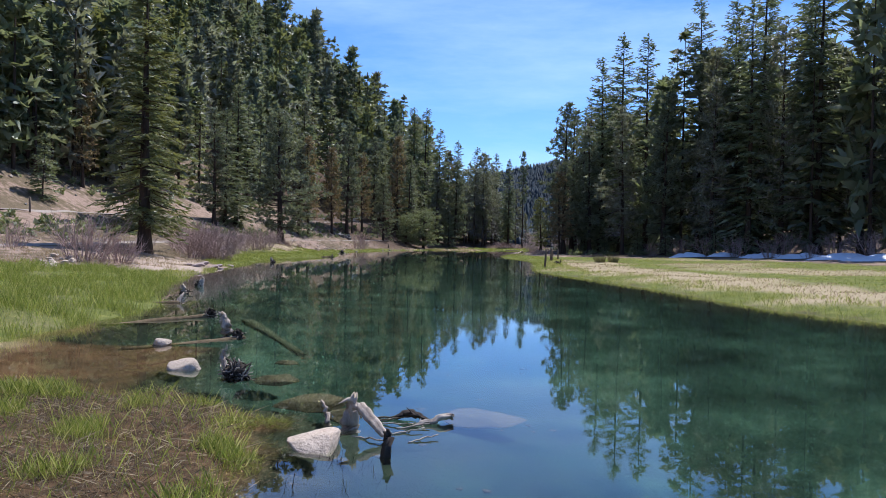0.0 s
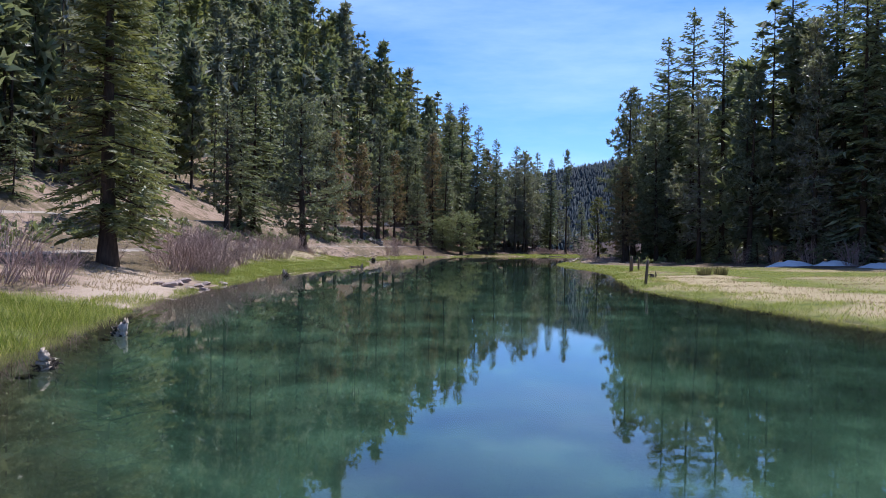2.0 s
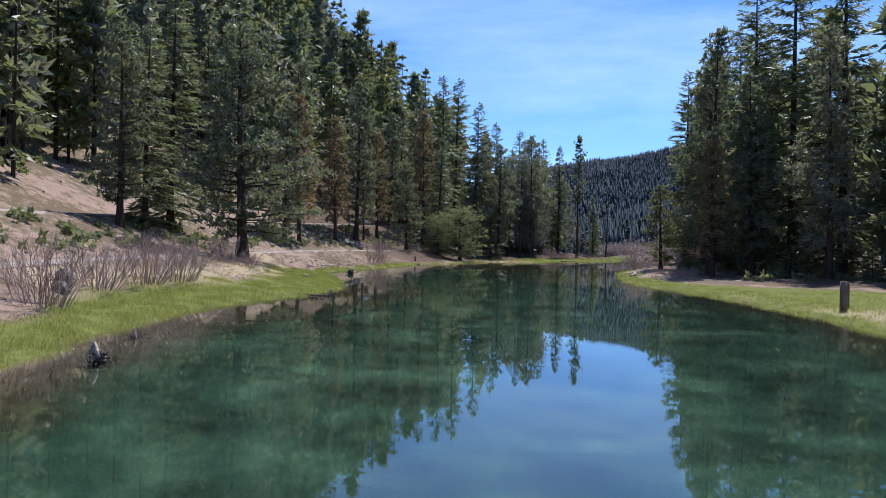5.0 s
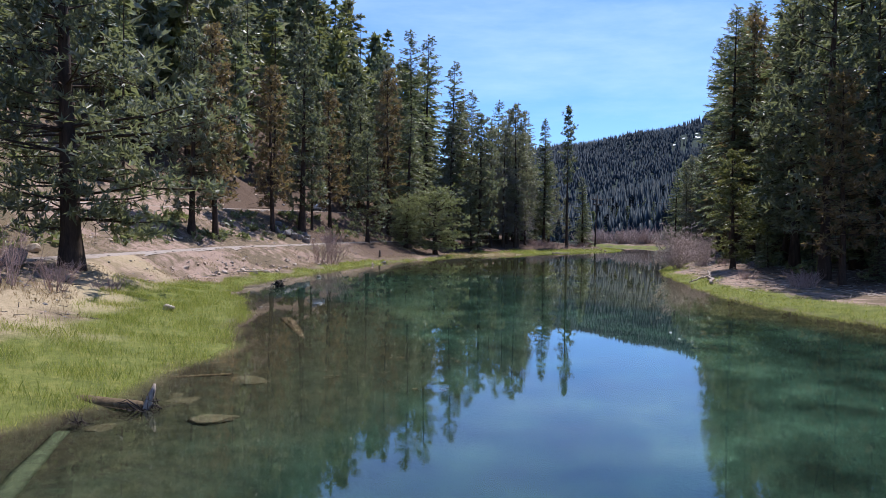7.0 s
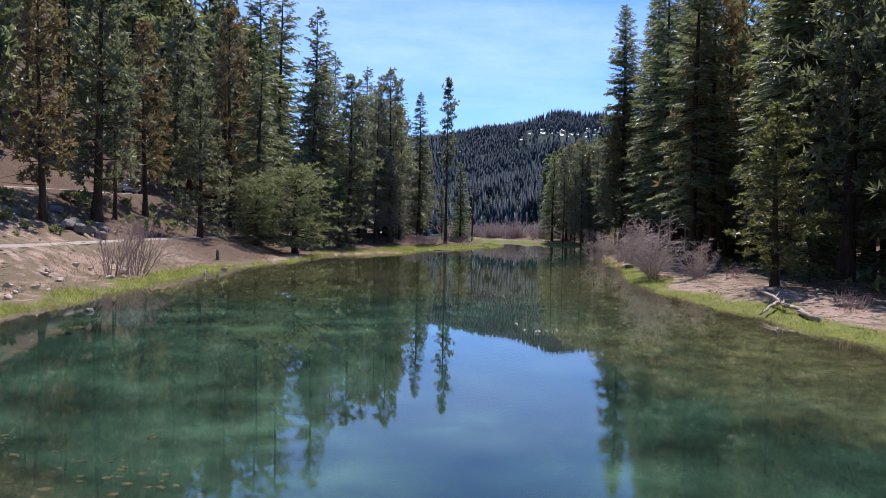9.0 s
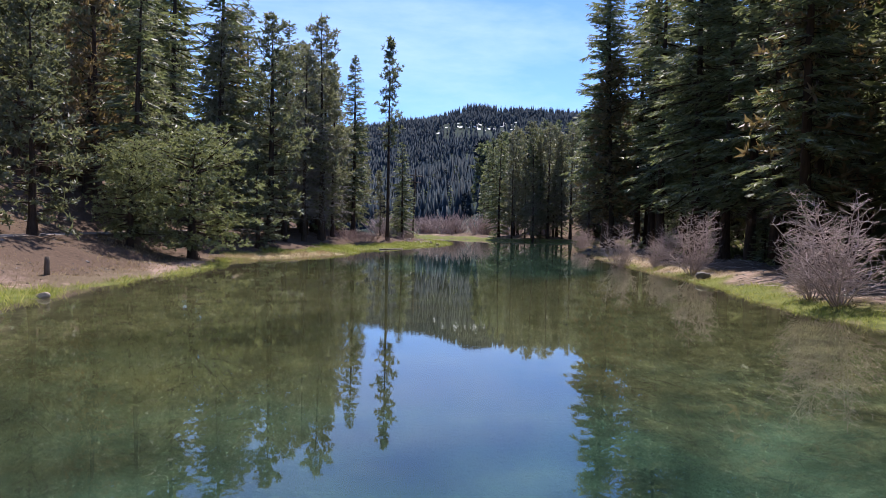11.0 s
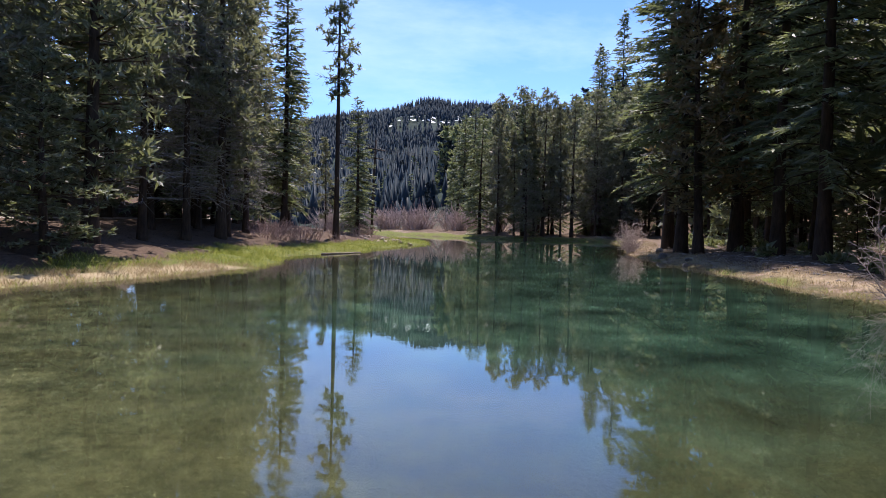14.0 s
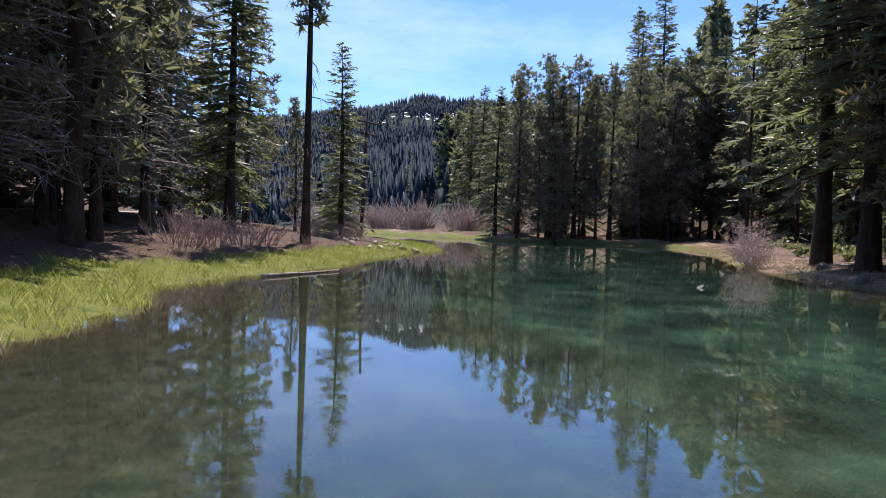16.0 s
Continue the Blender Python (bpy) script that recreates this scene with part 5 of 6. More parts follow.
snag(-11.94, 141.89, 0.6, 13, "forked grey stub at the water's edge", 10, True, 80)
snag(8.65, 188.29, 0.3, 14, "black stub standing in the grass", 6, True, 0, True)
snag(6.99, 57.95, 0.35, 15, "small dark stump at the meadow's edge", 8, False, 0, True)
snag(7.67, 53.43, 0.4, 16, "small dark stump at the meadow's edge", 8, False, 0, True)


def log(name, a, b, r, seed, label, mat, category="log", bend=0.06, twigs=0, group=""):
    """A fallen trunk from a to b, tapered and a little bent, with broken limbs."""
    rnd = np.random.RandomState(seed)
    a, b = np.array(a, float), np.array(b, float)
    n = 9
    line = a + (b - a) * np.linspace(0, 1, n)[:, None] + rnd.normal(0, bend * r * 4, (n, 3)) * np.sin(np.linspace(0, np.pi, n))[:, None]
    ob = new(name)
    tagged(ob, label, category, group)
    part("stem", mesh_of("stem", *tube(line, r * np.linspace(1, 0.55, n) * rnd.uniform(0.88, 1.1, n), 9), mat, smooth=True), ob)
    for _ in range(twigs):
        u = rnd.uniform(0.25, 0.95)
        s = a + (b - a) * u
        w = curl(rnd, s, rnd.normal(0, 1, 3) * (1, 1, 0.5) + (0, 0, 0.6), rnd.uniform(2.2, 5.0) * r, 0.0, 5, 0.3)
        part("limb", mesh_of("limb", *tube(w, np.linspace(r * 0.4, r * 0.1, 6), 5), mat, smooth=True), ob)
    return ob


def drift(pts, radii, seed, label, mat, spurs=2, lobes=4):
    """A broken, splintered piece of driftwood with a few snapped spurs."""
    rnd = np.random.RandomState(seed)
    ob = new("driftwood")
    tagged(ob, label, "driftwood")
    part("stem", mesh_of("stem", *weathered(pts, radii, seed, lobes), mat, smooth=True), ob)
    for _ in range(spurs):
        k = rnd.randint(len(pts) - 1)
        s = np.array(pts[k]) + (np.array(pts[k + 1]) - np.array(pts[k])) * rnd.uniform(0.2, 0.9)
        w = curl(rnd, s, rnd.normal(0, 1, 3) * (1, 1, 0.4) + (0, 0, 0.3), rnd.uniform(0.1, 0.26), 0, 5, 0.25)
        part("spur", mesh_of("spur", *tube(w, np.linspace(max(radii) * 0.3, 0.004, 6), 5), mat, smooth=True), ob)
    return ob


drift([(-0.78, 8.8, -0.2), (-0.76, 8.78, 0.1), (-0.7, 8.75, 0.36)], (0.11, 0.095, 0.03), 1, "split bleached stump leaning out of the water", M_GREY, 2, 3)
drift([(-0.72, 8.75, 0.3), (-0.55, 8.6, 0.22), (-0.3, 8.3, 0.06)], (0.03, 0.045, 0.03), 2, "weathered grey slab of root fallen across the stump", M_GREY, 2, 2)
drift([(-0.29, 7.78, -0.2), (-0.29, 7.8, 0.08), (-0.26, 7.86, 0.22)], (0.045, 0.042, 0.03), 4, "short black stub standing in the water", M_DARK_WOOD, 1)
drift([(-1.03, 9.0, -0.1), (-1.04, 9.02, 0.1), (-1.12, 9.06, 0.24)], (0.03, 0.028, 0.012), 5, "thin curved grey limb above the water", M_GREY, 0)
drift([(-0.1, 9.02, -0.02), (0.12, 9.1, 0.04), (0.36, 9.22, 0.09)], (0.018, 0.036, 0.03), 3, "weathered grey driftwood limb at the surface", M_GREY, 3)
drift([(-0.3, 9.3, 0.0), (-0.14, 9.26, 0.08), (0.06, 9.2, 0.02)], (0.02, 0.038, 0.015), 6, "dark gnarled driftwood limb at the surface", M_DARK_WOOD, 2)
for x, y, dx, dy in ((-0.6, 9.15, 0.45, 0.1), (-0.5, 9.05, 0.35, -0.12), (-0.62, 9.3, 0.5, 0.02), (-0.3, 8.6, 0.35, 0.16), (-0.25, 8.85, 0.35, 0.1), (-0.7, 8.5, 0.4, -0.3), (-0.1, 8.3, 0.3, 0.2), (-0.45, 9.2, 0.4, 0.12)):
    log("driftwood", (x, y, 0.0), (x + dx, y + dy, 0.04), 0.011, int(90 + 10 * x + y), "thin grey stick floating beside the stump", M_DEAD if dx > 0.42 else M_GREY, "driftwood", 0.15, 1, "floating sticks")
for k, (a, b, r) in enumerate((((-5.6, 14.2, -0.2), (-3.84, 15.8, -0.03), 0.17), ((-7.6, 17.6, -0.12), (-5.75, 19.6, 0.02), 0.13), ((-9.6, 22.3, -0.12), (-7.94, 23.4, 0.0), 0.13), ((-4.9, 20.0, float(ground_height(-4.9, 20.0)) + 0.1), (-2.6, 15.6, float(ground_height(-2.6, 15.6)) + 0.12), 0.17), ((-14.60, 84.38, -0.12), (-12.68, 83.56, -0.02), 0.2),
                             ((-12.75, 78.4, -0.42), (-13.5, 82.1, -0.26), 0.2), ((-13.98, 86.18, -0.3), (-12.05, 86.87, -0.25), 0.17), ((-12.68, 97.59, -0.35), (-11.30, 92.57, -0.5), 0.24), ((-12.38, 96.79, -0.2), (-11.69, 94.18, -0.4), 0.16), ((-14.38, 86.78, -0.2), (-12.54, 88.37, -0.25), 0.15))):
    log("sunken_log", a, b, r, 30 + k, "waterlogged trunk lying under the clear water", M_GREEN_SUNK if k in (3, 5) else M_SUNK, "log", 0.015, 0, "sunken logs")
log("sunken_log", (5.1, 169.7, float(ground_height(5.1, 169.7)) + 0.03), (9.85, 173.3, float(ground_height(9.85, 173.3)) + 0.03), 0.03, 50, "long thin dark pole lying on the shallow bed", M_DARK_WOOD, "log", 0.12)
log("fallen_trunk", (10.71, 116.03, 0.25), (12.77, 121.74, 0.75), 0.11, 51, "bleached fallen tree with broken limbs on the bank", M_GREY, "log", 0.2, 7)
log("fallen_trunk", (11.95, 119.74, 0.5), (10.22, 118.54, 0.15), 0.07, 52, "bleached crooked limb reaching over the grass", M_GREY, "log", 0.2, 2)
log("fallen_trunk", (18.00, 133.68, 0.55), (24.10, 141.21, 1.6), 0.1, 53, "pale fallen trunk propped among bare shrubs", M_GREY, "log", 0.08, 3)
log("drift_pole", (15.86, 197.16, 0.05), (19.50, 199.99, 0.05), 0.07, 54, "pale pole lying along the water's edge", M_GREY, "log", 0.06)
log("drift_pole", (-19.20, 117.46, 0.55), (-17.76, 119.86, 0.5), 0.05, 55, "pale stick lying on the bank", M_GREY, "log", 0.06)
log("drift_pole", (22.83, 147.85, 0.3), (26.25, 146.44, 0.35), 0.09, 56, "grey branches piled at the water's edge", M_GREY, "log", 0.12, 6)


def set_post(x, y, h, r, lean, label):
    rnd = np.random.RandomState(int(y))
    z = float(ground_height(x, y))
    line = np.array([(0, 0, -0.3), (0, 0, h * 0.35), (0, 0, h * 0.7), (0, 0, h)]) + rnd.normal(0, 0.012, (4, 3))
    ob = new("fence_post", mesh_of("fence_post", *tube(line, (r, r * 1.02, r * 0.95, r * 0.85), 9), M_POST))
    ob.matrix_basis = pose(x, y, z, lean, lean * 0.6, 20)
    return tagged(ob, label, "fence post", "fence posts")


set_post(7.91, 58.54, 1.45, 0.085, 4, "leaning weathered wooden fence post in the meadow")
set_post(11.28, 78.78, 1.35, 0.16, 0, "thick weathered wooden fence post")
set_post(12.20, 80.17, 1.2, 0.08, 0, "thin weathered wooden fence post")
set_post(-34.03, 61.13, 1.2, 0.08, 0, "short wooden post beside the gravel road")
set_post(-34.69, 55.34, 1.2, 0.08, 0, "short wooden post beside the gravel road")
set_post(-11.85, 152.93, 0.8, 0.12, 0, "short dark post by the water")
log("stump", (9.88, 66.14, 0.05), (10.19, 66.34, 0.42), 0.22, 60, "low weathered tree stump in the meadow", M_DARK_WOOD, "stump", 0.02, 2)


def alder_limb(seed, height, r):
    """One stem of a leafless alder with its side twigs, long and level low down, short near the tip."""
    rnd = np.random.RandomState(seed)
    a, o = rnd.uniform(0, 2 * np.pi), rnd.uniform(0, 1) ** 0.7
    lean = np.array((math.cos(a), math.sin(a), 0.0))
    h = height * (1.05 - 0.45 * o) * rnd.uniform(0.85, 1.1)
    line = curl(rnd, lean * 0.25 * o + (0, 0, -0.1), lean * 0.75 * o + (0, 0, 1), h, 0.04, 8, 0.1)
    made = [tube(line, np.linspace(r, r * 0.3, 9), 4, False)]
    for _ in range(26):
        u = rnd.uniform(0.12, 0.97)
        k = int(u * 8)
        foot = line[k] + (line[min(k + 1, 8)] - line[k]) * (u * 8 - k)
        b = rnd.uniform(0, 2 * np.pi)
        d = np.array((math.cos(b), math.sin(b), rnd.uniform(0.0, 0.6))) + lean * 0.5 * o
        twig = curl(rnd, foot, d, h * (0.34 * (1 - u) + 0.08) * rnd.uniform(0.6, 1.2), 0.07, 4, 0.16)
        made.append(tube(twig, np.linspace(r * 0.5, r * 0.22, 5), 3, False))
        for _ in range(3):
            f = twig[rnd.randint(1, 5)]
            fine = curl(rnd, f, d + rnd.normal(0, 0.6, 3), h * rnd.uniform(0.05, 0.11), 0.08, 2, 0.2)
            made.append(tube(fine, np.linspace(r * 0.3, r * 0.15, 3), 3, False))
    return join(made)


def shrub_mesh(seed, stems, height, spread, fine, r=0.02):
    """A bare shrub: many wandering stems from one foot, each with side twigs."""
    rnd = np.random.RandomState(seed)
    wood, twigs = [], []
    for _ in range(stems):
        a, o = rnd.uniform(0, 2 * np.pi), rnd.uniform(0, 1) ** 0.6
        splay = 0.75
        foot = (spread * 0.3 * o * math.cos(a), spread * 0.3 * o * math.sin(a), -0.1)
        line = curl(rnd, foot, (splay * o * math.cos(a), splay * o * math.sin(a), 1), height * rnd.uniform(0.6, 1.05), 0.05, 6, 0.14)
        wood.append(tube(line, np.linspace(r, r * 0.25, 7), 3, False))
        for _ in range(fine):
            k = rnd.randint(2, 6)
            d = line[k + 1 if k < 6 else 6] - line[k - 1]
            d = d / np.linalg.norm(d) + rnd.normal(0, 0.45, 3)
            t = curl(rnd, line[k], d, height * rnd.uniform(0.15, 0.38), 0.06, 3, 0.16)
            twigs.append(tube(t, np.linspace(r * 0.5, r * 0.2, 4), 3, False))
    return join(wood), join(twigs)


SHRUBS = {}
shrub_rnd = random.Random(9)


def shrub(kind, x, y, s, label):
    """kind: dense willow thicket, open shrub, pale bare alder, or low brush."""
    spec = {"thicket": (5, 60, 2.6, 3.4, 6, 0.024, M_TWIG), "open": (6, 30, 2.2, 2.2, 6, 0.02, M_TWIG), "alder": (7, 1, 3.4, 2.8, 52, 0.026, M_PALE_TWIG), "far": (15, 26, 2.6, 3.4, 4, 0.05, M_PALE_TWIG), "low": (8, 40, 1.2, 2.4, 5, 0.016, M_TWIG)}[kind]
    if kind not in SHRUBS:
        if kind == "alder":
            SHRUBS[kind] = [mesh_of("limb", *alder_limb(60 + k, 4.5, 0.034), spec[6]) for k in range(13)]
        else:
            SHRUBS[kind] = [mesh_of("branchwork", *join(shrub_mesh(*spec[:6])), spec[6])]
    ob = new("bare_shrub")
    tagged(ob, label, "shrub", "bare shrubs on the banks")
    ob.matrix_basis = pose(x, y, float(ground_height(x, y)), 0, 0, shrub_rnd.uniform(0, 360)) @ Matrix.Diagonal((s * shrub_rnd.uniform(0.85, 1.15), s * shrub_rnd.uniform(0.85, 1.15), s * shrub_rnd.uniform(0.9, 1.1), 1))
    for me in SHRUBS[kind]:
        tagged(part(me.name.split(".")[0], me, ob), kind="" if kind == "alder" else "stuff")
    return ob


for x, y, s in ((-18.90, 39.78, 1.0), (-17.77, 41.37, 0.7), (-18.77, 55.99, 1.15), (-18.45, 58.78, 1.2), (-17.65, 57.18, 0.9), (-20.25, 61.70, 1.0), (-21.03, 64.71, 0.9), (-20.75, 75.22, 0.85), (-20.31, 78.72, 0.9), (-19.88, 81.61, 0.9), (-16.64, 56.57, 0.5), (-19.88, 69.70, 0.9)):
    shrub("thicket", x, y, s, "dense mauve-grey leafless willow thicket on the bank")
for x, y, s in ((-15.60, 137.59, 1.45), (-16.42, 136.49, 1.1), (-22.70, 96.25, 0.8), (-21.50, 95.24, 0.9), (-20.47, 96.43, 0.6), (-23.86, 41.44, 0.8), (-17.22, 150.73, 0.9), (-21.03, 53.01, 0.5)):
    shrub("open", x, y, s, "open leafless grey shrub on the bank")
for x, y, s in ((30.4, 96, 1.1), (32.6, 92.6, 1.2), (34.8, 88.6, 1.3), (36.2, 83, 1.1), (38.5, 84.5, 1.4), (40.4, 78, 1.3), (41.6, 72.5, 1.4), (37.6, 77, 0.8), (43, 68, 1.4), (27.5, 99, 0.9)):
    shrub("open", x, y, s, "leafless mauve-grey shrub at the edge of the snow")
for x, y, s in ((16.10, 136.60, 1.0), (17.12, 138.81, 0.8), (16.68, 132.98, 0.65), (25.34, 164.25, 0.9), (26.33, 161.13, 0.6), (23.67, 153.89, 1.05), (29.47, 164.05, 0.65), (47.31, 204.51, 0.8), (45.28, 202.28, 0.7)):
    shrub("alder", x, y, s, "pale leafless alder bush leaning over the water")
for x, y, s in ((17.78, 130.77, 0.7), (13.76, 117.72, 0.7), (14.73, 112.49, 0.9), (15.55, 114.10, 0.9), (13.30, 110.09, 0.7), (-24.76, 92.26, 0.8), (-21.77, 99.45, 0.8), (-19.74, 99.23, 0.6),
                (13.69, 203.59, 1.3), (15.51, 206.01, 1.3), (17.14, 208.23, 1.4), (18.76, 211.06, 1.3), (14.72, 209.03, 1.4), (25.86, 220.16, 1.0), (27.48, 223.39, 1.0), (29.11, 226.82, 1.1), (21.18, 211.67, 0.8), (15.95, 211.65, 1.0), (24.05, 221.76, 1.2)):
    shrub("low", x, y, s, "low tangle of leafless brown brush")
far_brush = random.Random(12)
for _ in range(34):
    u = far_brush.uniform(0, 1)
    shrub("far", 47 + 26 * u + far_brush.uniform(-2, 2), 306 - 40 * u + far_brush.uniform(-3, 4), far_brush.uniform(1.5, 2.1), "rounded mauve leafless willow thicket beyond the river bend")


def snow_bank(x, y, a, b, h, seed):
    rnd = np.random.RandomState(seed)
    n, m = 36, 7
    V = []
    for i in range(m):
        q = i / (m - 1)
        for j in range(n):
            t = 2 * np.pi * j / n
            k = 1 + 0.16 * math.sin(3 * t + seed) + 0.1 * math.sin(7 * t + 2 * seed)
            px, py = x + a * q * k * math.cos(t), y + b * q * k * math.sin(t)
            V.append((px, py, float(ground_height(px, py)) + h * (1 - q ** 2.2) * (1 + 0.25 * math.sin(5 * t * q + seed)) - 0.03 * q))
    F = [(i * n + j, i * n + (j + 1) % n, (i + 1) * n + (j + 1) % n, (i + 1) * n + j) for i in range(m - 1) for j in range(n)]
    return tagged(new("snow_bank", mesh_of("snow_bank", V, F, M_SNOW, smooth=True)), "melting bank of old snow at the forest edge", "snow", "snow banks")


for k, (x, y, a, b) in enumerate(((30, 91.5, 1.8, 0.9), (33.6, 90, 1.5, 0.8), (36, 85, 2.2, 1.4), (38, 80, 2.6, 1.6), (39.5, 74, 3.0, 2.2), (40.5, 68, 3.2, 2.6), (43, 62, 3.0, 3.0))):
    snow_bank(x, y, a * 1.3, b * 1.3, 0.5, k)

def snow_field():
    """Old snow lying in clearings high on the ridge."""
    V, F, n = [], [], 0
    rnd = np.random.RandomState(8)
    for sx, sy, s in SNOW_SPOTS:
        a = np.arange(10) * 2 * np.pi / 10
        q = s * rnd.uniform(0.6, 1.2, 10)
        x, y = np.append(sx + q * np.cos(a) * 0.9, sx), np.append(sy + q * np.sin(a) * 1.2, sy)
        V.append(np.stack([x, y, ground_height(x, y) + 0.8], -1))
        F += [(n + i, n + (i + 1) % 10, n + 10) for i in range(10)]
        n += 11
    return tagged(new("ridge_snow", mesh_of("ridge_snow", np.concatenate(V), np.array(F), M_SNOW)), "patches of old snow in clearings on the ridge", "snow", kind="stuff")


snow_field()

def litter_of(name, seed, places, size, mat, label):
    """Fallen sticks and needles' debris: short four-sided splinters lying on the ground."""
    rnd = np.random.RandomState(seed)
    x, y = places
    n = len(x)
    z = ground_height(x, y) + 0.02
    a, L = rnd.uniform(0, 2 * np.pi, n), rnd.uniform(*size, n)
    d = np.stack([np.cos(a) * L, np.sin(a) * L, rnd.uniform(-0.02, 0.25, n) * L], -1)
    s = np.stack([-np.sin(a), np.cos(a), 0 * a], -1) * (0.012 + 0.03 * L)[:, None] * 0.6
    p = np.stack([x, y, z], -1)
    up = np.array((0, 0, 0.03))
    v = np.stack([p - s, p + s, p + up + s * 0, p + d], 1).reshape(-1, 3)
    f = (np.array([(0, 2, 3), (2, 1, 3), (0, 1, 2)])[None] + 4 * np.arange(n)[:, None, None]).reshape(-1, 3)
    return tagged(new(name, mesh_of(name, v, f, mat)), label, "forest litter", kind="stuff")


floor_r = along(71, 5000, RIGHT_SHORE, 1, 104, 205, 1.6, 14, lambda x, y, lu, st, dl, dr: 0.7 * clumpy(x, y))
litter_of("fallen_sticks", 1, floor_r, (0.2, 1.1), M_GREY, "grey fallen sticks littering the forest floor")
floor_r2 = along(72, 5000, RIGHT_SHORE, 1, 104, 205, 1.4, 12, lambda x, y, lu, st, dl, dr: 0.7 * clumpy(x, y))
litter_of("fallen_sticks", 2, floor_r2, (0.1, 0.6), M_DARK_WOOD, "dark twigs and cones littering the forest floor")
floor_l = along(73, 5000, LEFT_SHORE, -1, 88, 235, 2.0, 13, lambda x, y, lu, st, dl, dr: (lu < 0.4) * 0.7 * clumpy(x, y))
litter_of("fallen_sticks", 3, floor_l, (0.1, 0.7), M_DARK_WOOD, "dark twigs littering the bank")

# ---- utility pole beyond the bend ----


def utility_pole(x, y, h, turn):
    z = float(ground_height(x, y))
    ob = new("utility_pole")
    ob.matrix_basis = pose(x, y, z, 0, 2.0, turn)
    tagged(ob, "dark wooden utility pole with two crossarms and insulators", "utility pole")
    part("shaft", mesh_of("shaft", *tube([(0, 0, -0.5), (0, 0, h * 0.5), (0, 0, h)], (0.17, 0.15, 0.12), 9), M_DARK_WOOD), ob)
    for k, (zz, half) in enumerate(((h - 1.2, 1.5), (h - 2.3, 1.3))):
        arm = part("crossarm", mesh_of("crossarm", *tube([(-half, -0.16, zz), (half, -0.16, zz)], (0.075, 0.075), 4), M_DARK_WOOD), ob)
        for u in (-0.92, -0.5, 0.5, 0.92):
            part("insulator", mesh_of("insulator", *tube([(u * half, -0.16, zz + 0.06), (u * half, -0.16, zz + 0.16), (u * half, -0.16, zz + 0.26)], (0.03, 0.06, 0.03), 6), M_GREY), arm)
        part("brace", mesh_of("brace", *tube([(-half * 0.55, -0.16, zz), (0, -0.14, zz - 0.6)], (0.02, 0.02), 4), M_DARK_WOOD), ob)
    return ob


utility_pole(33.2, 237.3, 12.0, 25)


def wire(a, b, sag, label):
    u = np.linspace(0, 1, 15)
    p = np.array(a)[None] + (np.array(b) - np.array(a))[None] * u[:, None]
    p[:, 2] -= sag * 4 * u * (1 - u)
    return tagged(new("power_line", mesh_of("power_line", *tube(p, np.full(15, 0.012), 4), M_DARK_WOOD)), label, "cable", "power lines")


for dx, dz in ((-1.4, -1.0), (1.4, -1.0), (-1.2, -2.1)):
    wire((32.6 + dx, 237.0, 12.6 + dz), (88 + dx, 262, 13.5 + dz), 0.9, "thin power line strung across the river bend")

for dx, dz in ((-1.4, 8.2), (1.3, 8.2), (-1.2, 7.1), (1.1, 7.1)):
    wire((-53.5 + dx, 99.8, 15.6 + dz), (-51.0 + dx, 172.0, float(ground_height(-51.0, 172.0)) + dz + 0.6), 1.6, "thin power line strung along the wooded hillside")
    wire((-53.5 + dx, 99.8, 15.6 + dz), (-57.0 + dx, 45.0, float(ground_height(-57.0, 45.0)) + dz + 0.6), 1.4, "thin power line strung along the wooded hillside")
utility_pole(-53.5, 99.8, 9.4, 0)
utility_pole(-51.0, 172.0, 10.0, 0)

# ---- sedge tussocks in the meadow ----


def tussock(x, y, h, seed):
    rnd = np.random.RandomState(seed)
    n = 420
    a, o = rnd.uniform(0, 2 * np.pi, n), rnd.uniform(0, 1, n) ** 0.5
    out = np.stack([np.cos(a), np.sin(a), 0 * a], -1)
    foot = out * (0.42 * o)[:, None]
    tip = foot + out * (0.35 * o * h)[:, None] + np.array((0, 0, 1.0)) * (h * rnd.uniform(0.55, 1.05, n))[:, None]
    b = rnd.uniform(0, 2 * np.pi, n)
    w = np.stack([np.cos(b), np.sin(b), 0 * b], -1) * 0.012
    v = np.stack([foot - w, foot + w, tip], 1).reshape(-1, 3)
    ob = new("sedge_tussock", mesh_of("sedge_tussock", v, np.arange(3 * n).reshape(-1, 3), M_SEDGE))
    ob.matrix_basis = pose(x, y, float(ground_height(x, y)) - 0.03)
    return tagged(ob, "dark olive sedge tussock standing in the short meadow", "tussock", "sedge tussocks", "stuff")


M_SEDGE = blades_material("dark_sedge", (0.06, 0.06, 0.025), (0.15, 0.14, 0.06), (0.3, 0.26, 0.12))
for k, (x, y, h) in enumerate(((14.2, 68.2, 0.75), (15.6, 69.0, 0.85))):
    tussock(x, y, h, k)

# ---- a car parked on the road ----


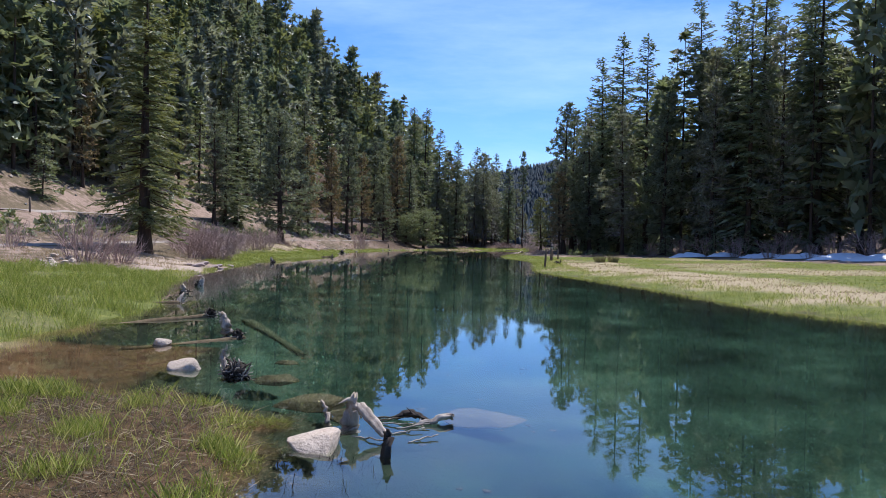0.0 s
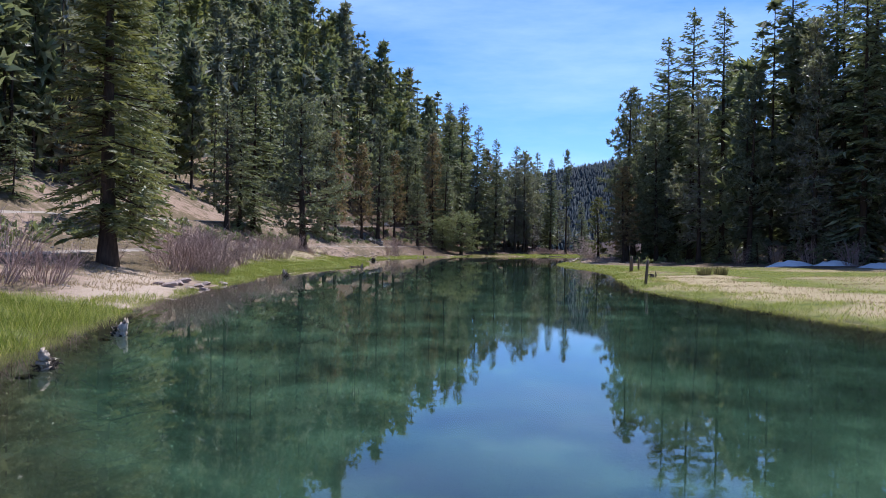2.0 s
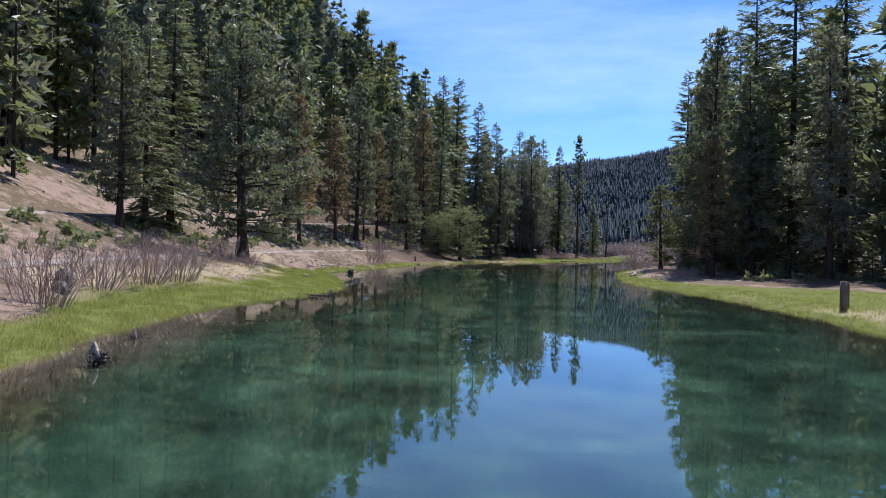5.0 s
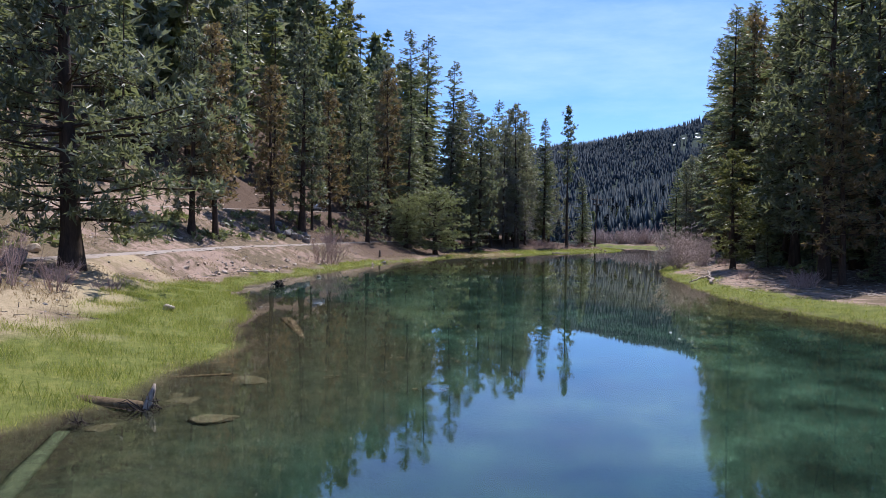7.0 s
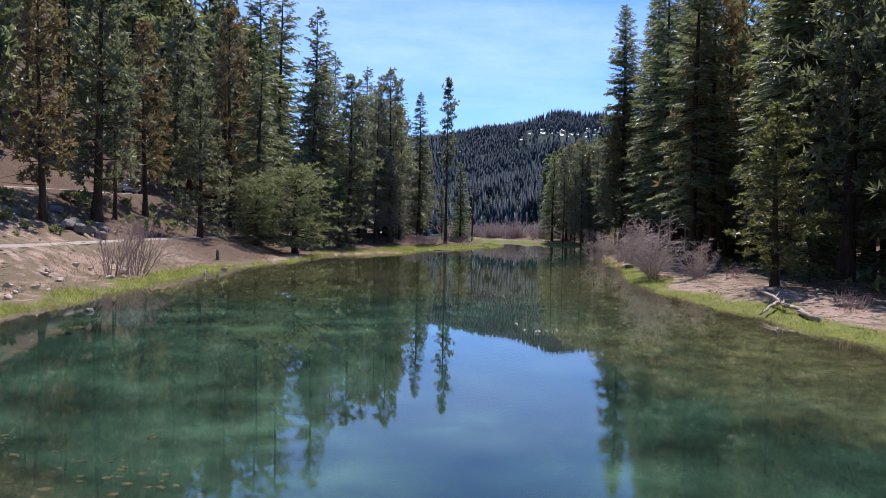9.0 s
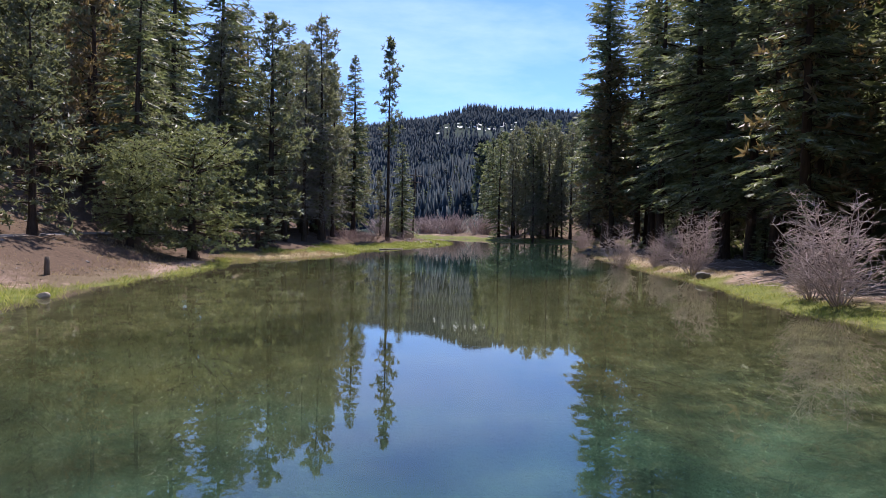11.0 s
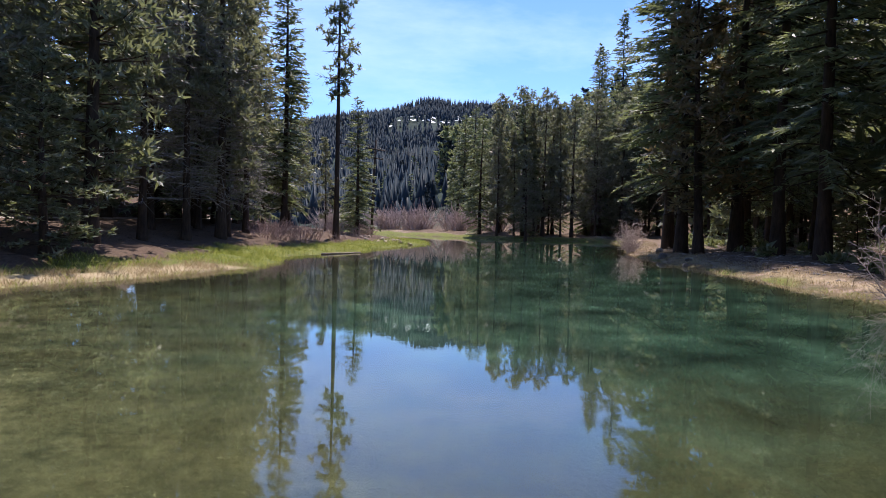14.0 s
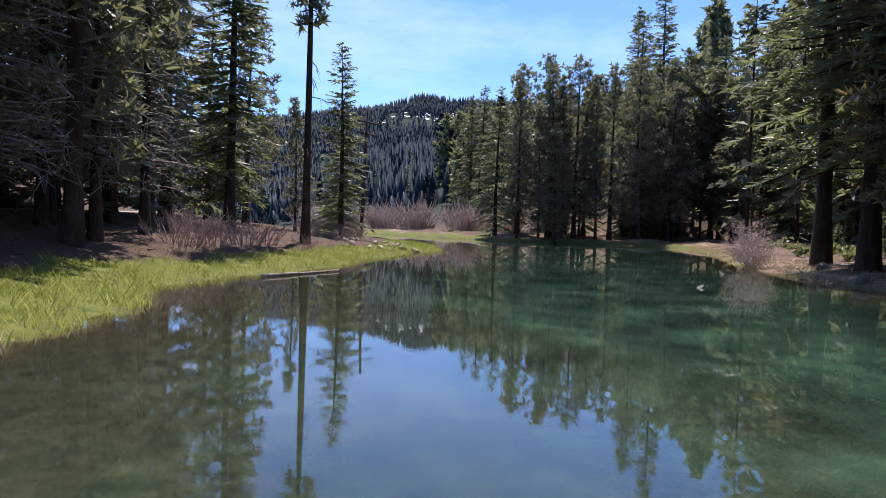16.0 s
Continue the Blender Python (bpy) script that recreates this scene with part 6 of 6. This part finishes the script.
def loft(stations, inset=0.82):
    """A closed rounded hull along y from stations (y, half width, low z, high z)."""
    V, F, n = [], [], 12
    for y, w, lo, hi in stations:
        for px, pz in ((1, 0.12), (1, 0.5), (0.97, 0.8), (inset, 1), (0, 1.02), (-inset, 1), (-0.97, 0.8), (-1, 0.5), (-1, 0.12), (-0.85, 0), (0, 0), (0.85, 0)):
            V.append((px * w, y, lo + (hi - lo) * pz))
    for i in range(len(stations) - 1):
        F += [(i * n + j, i * n + (j + 1) % n, (i + 1) * n + (j + 1) % n, (i + 1) * n + j) for j in range(n)]
    tri = [(a, b, c) for a, b, c, d in F] + [(a, c, d) for a, b, c, d in F]
    e = (len(stations) - 1) * n
    tri += [(0, j + 1, j) for j in range(1, n - 1)] + [(e, e + j, e + j + 1) for j in range(1, n - 1)]
    return np.array(V), np.array(tri)


def parked_car(x, y, turn):
    paint = Nodes("silver_blue_paint")
    paint.bsdf.inputs["Metallic"].default_value = 0.5
    paint.done(paint.ramp(paint.noise(3, 3), (0.3, (0.36, 0.42, 0.5)), (0.7, (0.46, 0.52, 0.6))), 0.3, 0.5)
    glass = Nodes("dark_car_glass")
    glass.done((0.03, 0.04, 0.05), 0.06, 0.6)
    rubber = grit("tyre_rubber", (0.02, 0.02, 0.02), (0.05, 0.05, 0.05), 14, 0.004)
    lamp = Nodes("clear_lamp_lens")
    lamp.done((0.75, 0.77, 0.8), 0.1, 0.6)
    ob = new("car")
    ob.matrix_basis = pose(x, y, float(ground_height(x, y)) + 0.06, 0, 0, turn)
    tagged(ob, "silver-blue car parked on the gravel road", "car")
    part("body", mesh_of("body", *loft([(-2.15, 0.72, 0.42, 0.72), (-2.0, 0.84, 0.3, 0.88), (-1.0, 0.89, 0.24, 0.98), (0.4, 0.9, 0.24, 1.0), (1.6, 0.89, 0.26, 1.02), (2.05, 0.82, 0.34, 0.95), (2.15, 0.7, 0.45, 0.8)]), paint.mat, smooth=True), ob)
    cabin = part("cabin", mesh_of("cabin", *loft([(-1.0, 0.76, 0.95, 0.99), (-0.35, 0.7, 0.95, 1.44), (0.9, 0.7, 0.95, 1.47), (1.75, 0.72, 0.95, 1.02)], 0.8), glass.mat, smooth=True), ob, "dark glazed cabin")
    part("roof", mesh_of("roof", *loft([(-0.35, 0.56, 1.42, 1.49), (0.3, 0.6, 1.43, 1.53), (0.95, 0.56, 1.42, 1.5)]), paint.mat, smooth=True), cabin)
    for sx in (-0.78, 0.78):
        for sy in (-1.32, 1.32):
            part("wheel", mesh_of("wheel", *tube([(sx - 0.11, sy, 0.31), (sx - 0.09, sy, 0.31), (sx + 0.09, sy, 0.31), (sx + 0.11, sy, 0.31)], (0.24, 0.31, 0.31, 0.24), 16), rubber), ob)
        part("headlight", mesh_of("headlight", *loft([(-2.12, 0.13, 0.6, 0.72), (-1.98, 0.17, 0.58, 0.78)]), lamp.mat, smooth=True), ob).location.x = sx * 0.74
    return ob


parked_car(-21.9, 175.6, 20)
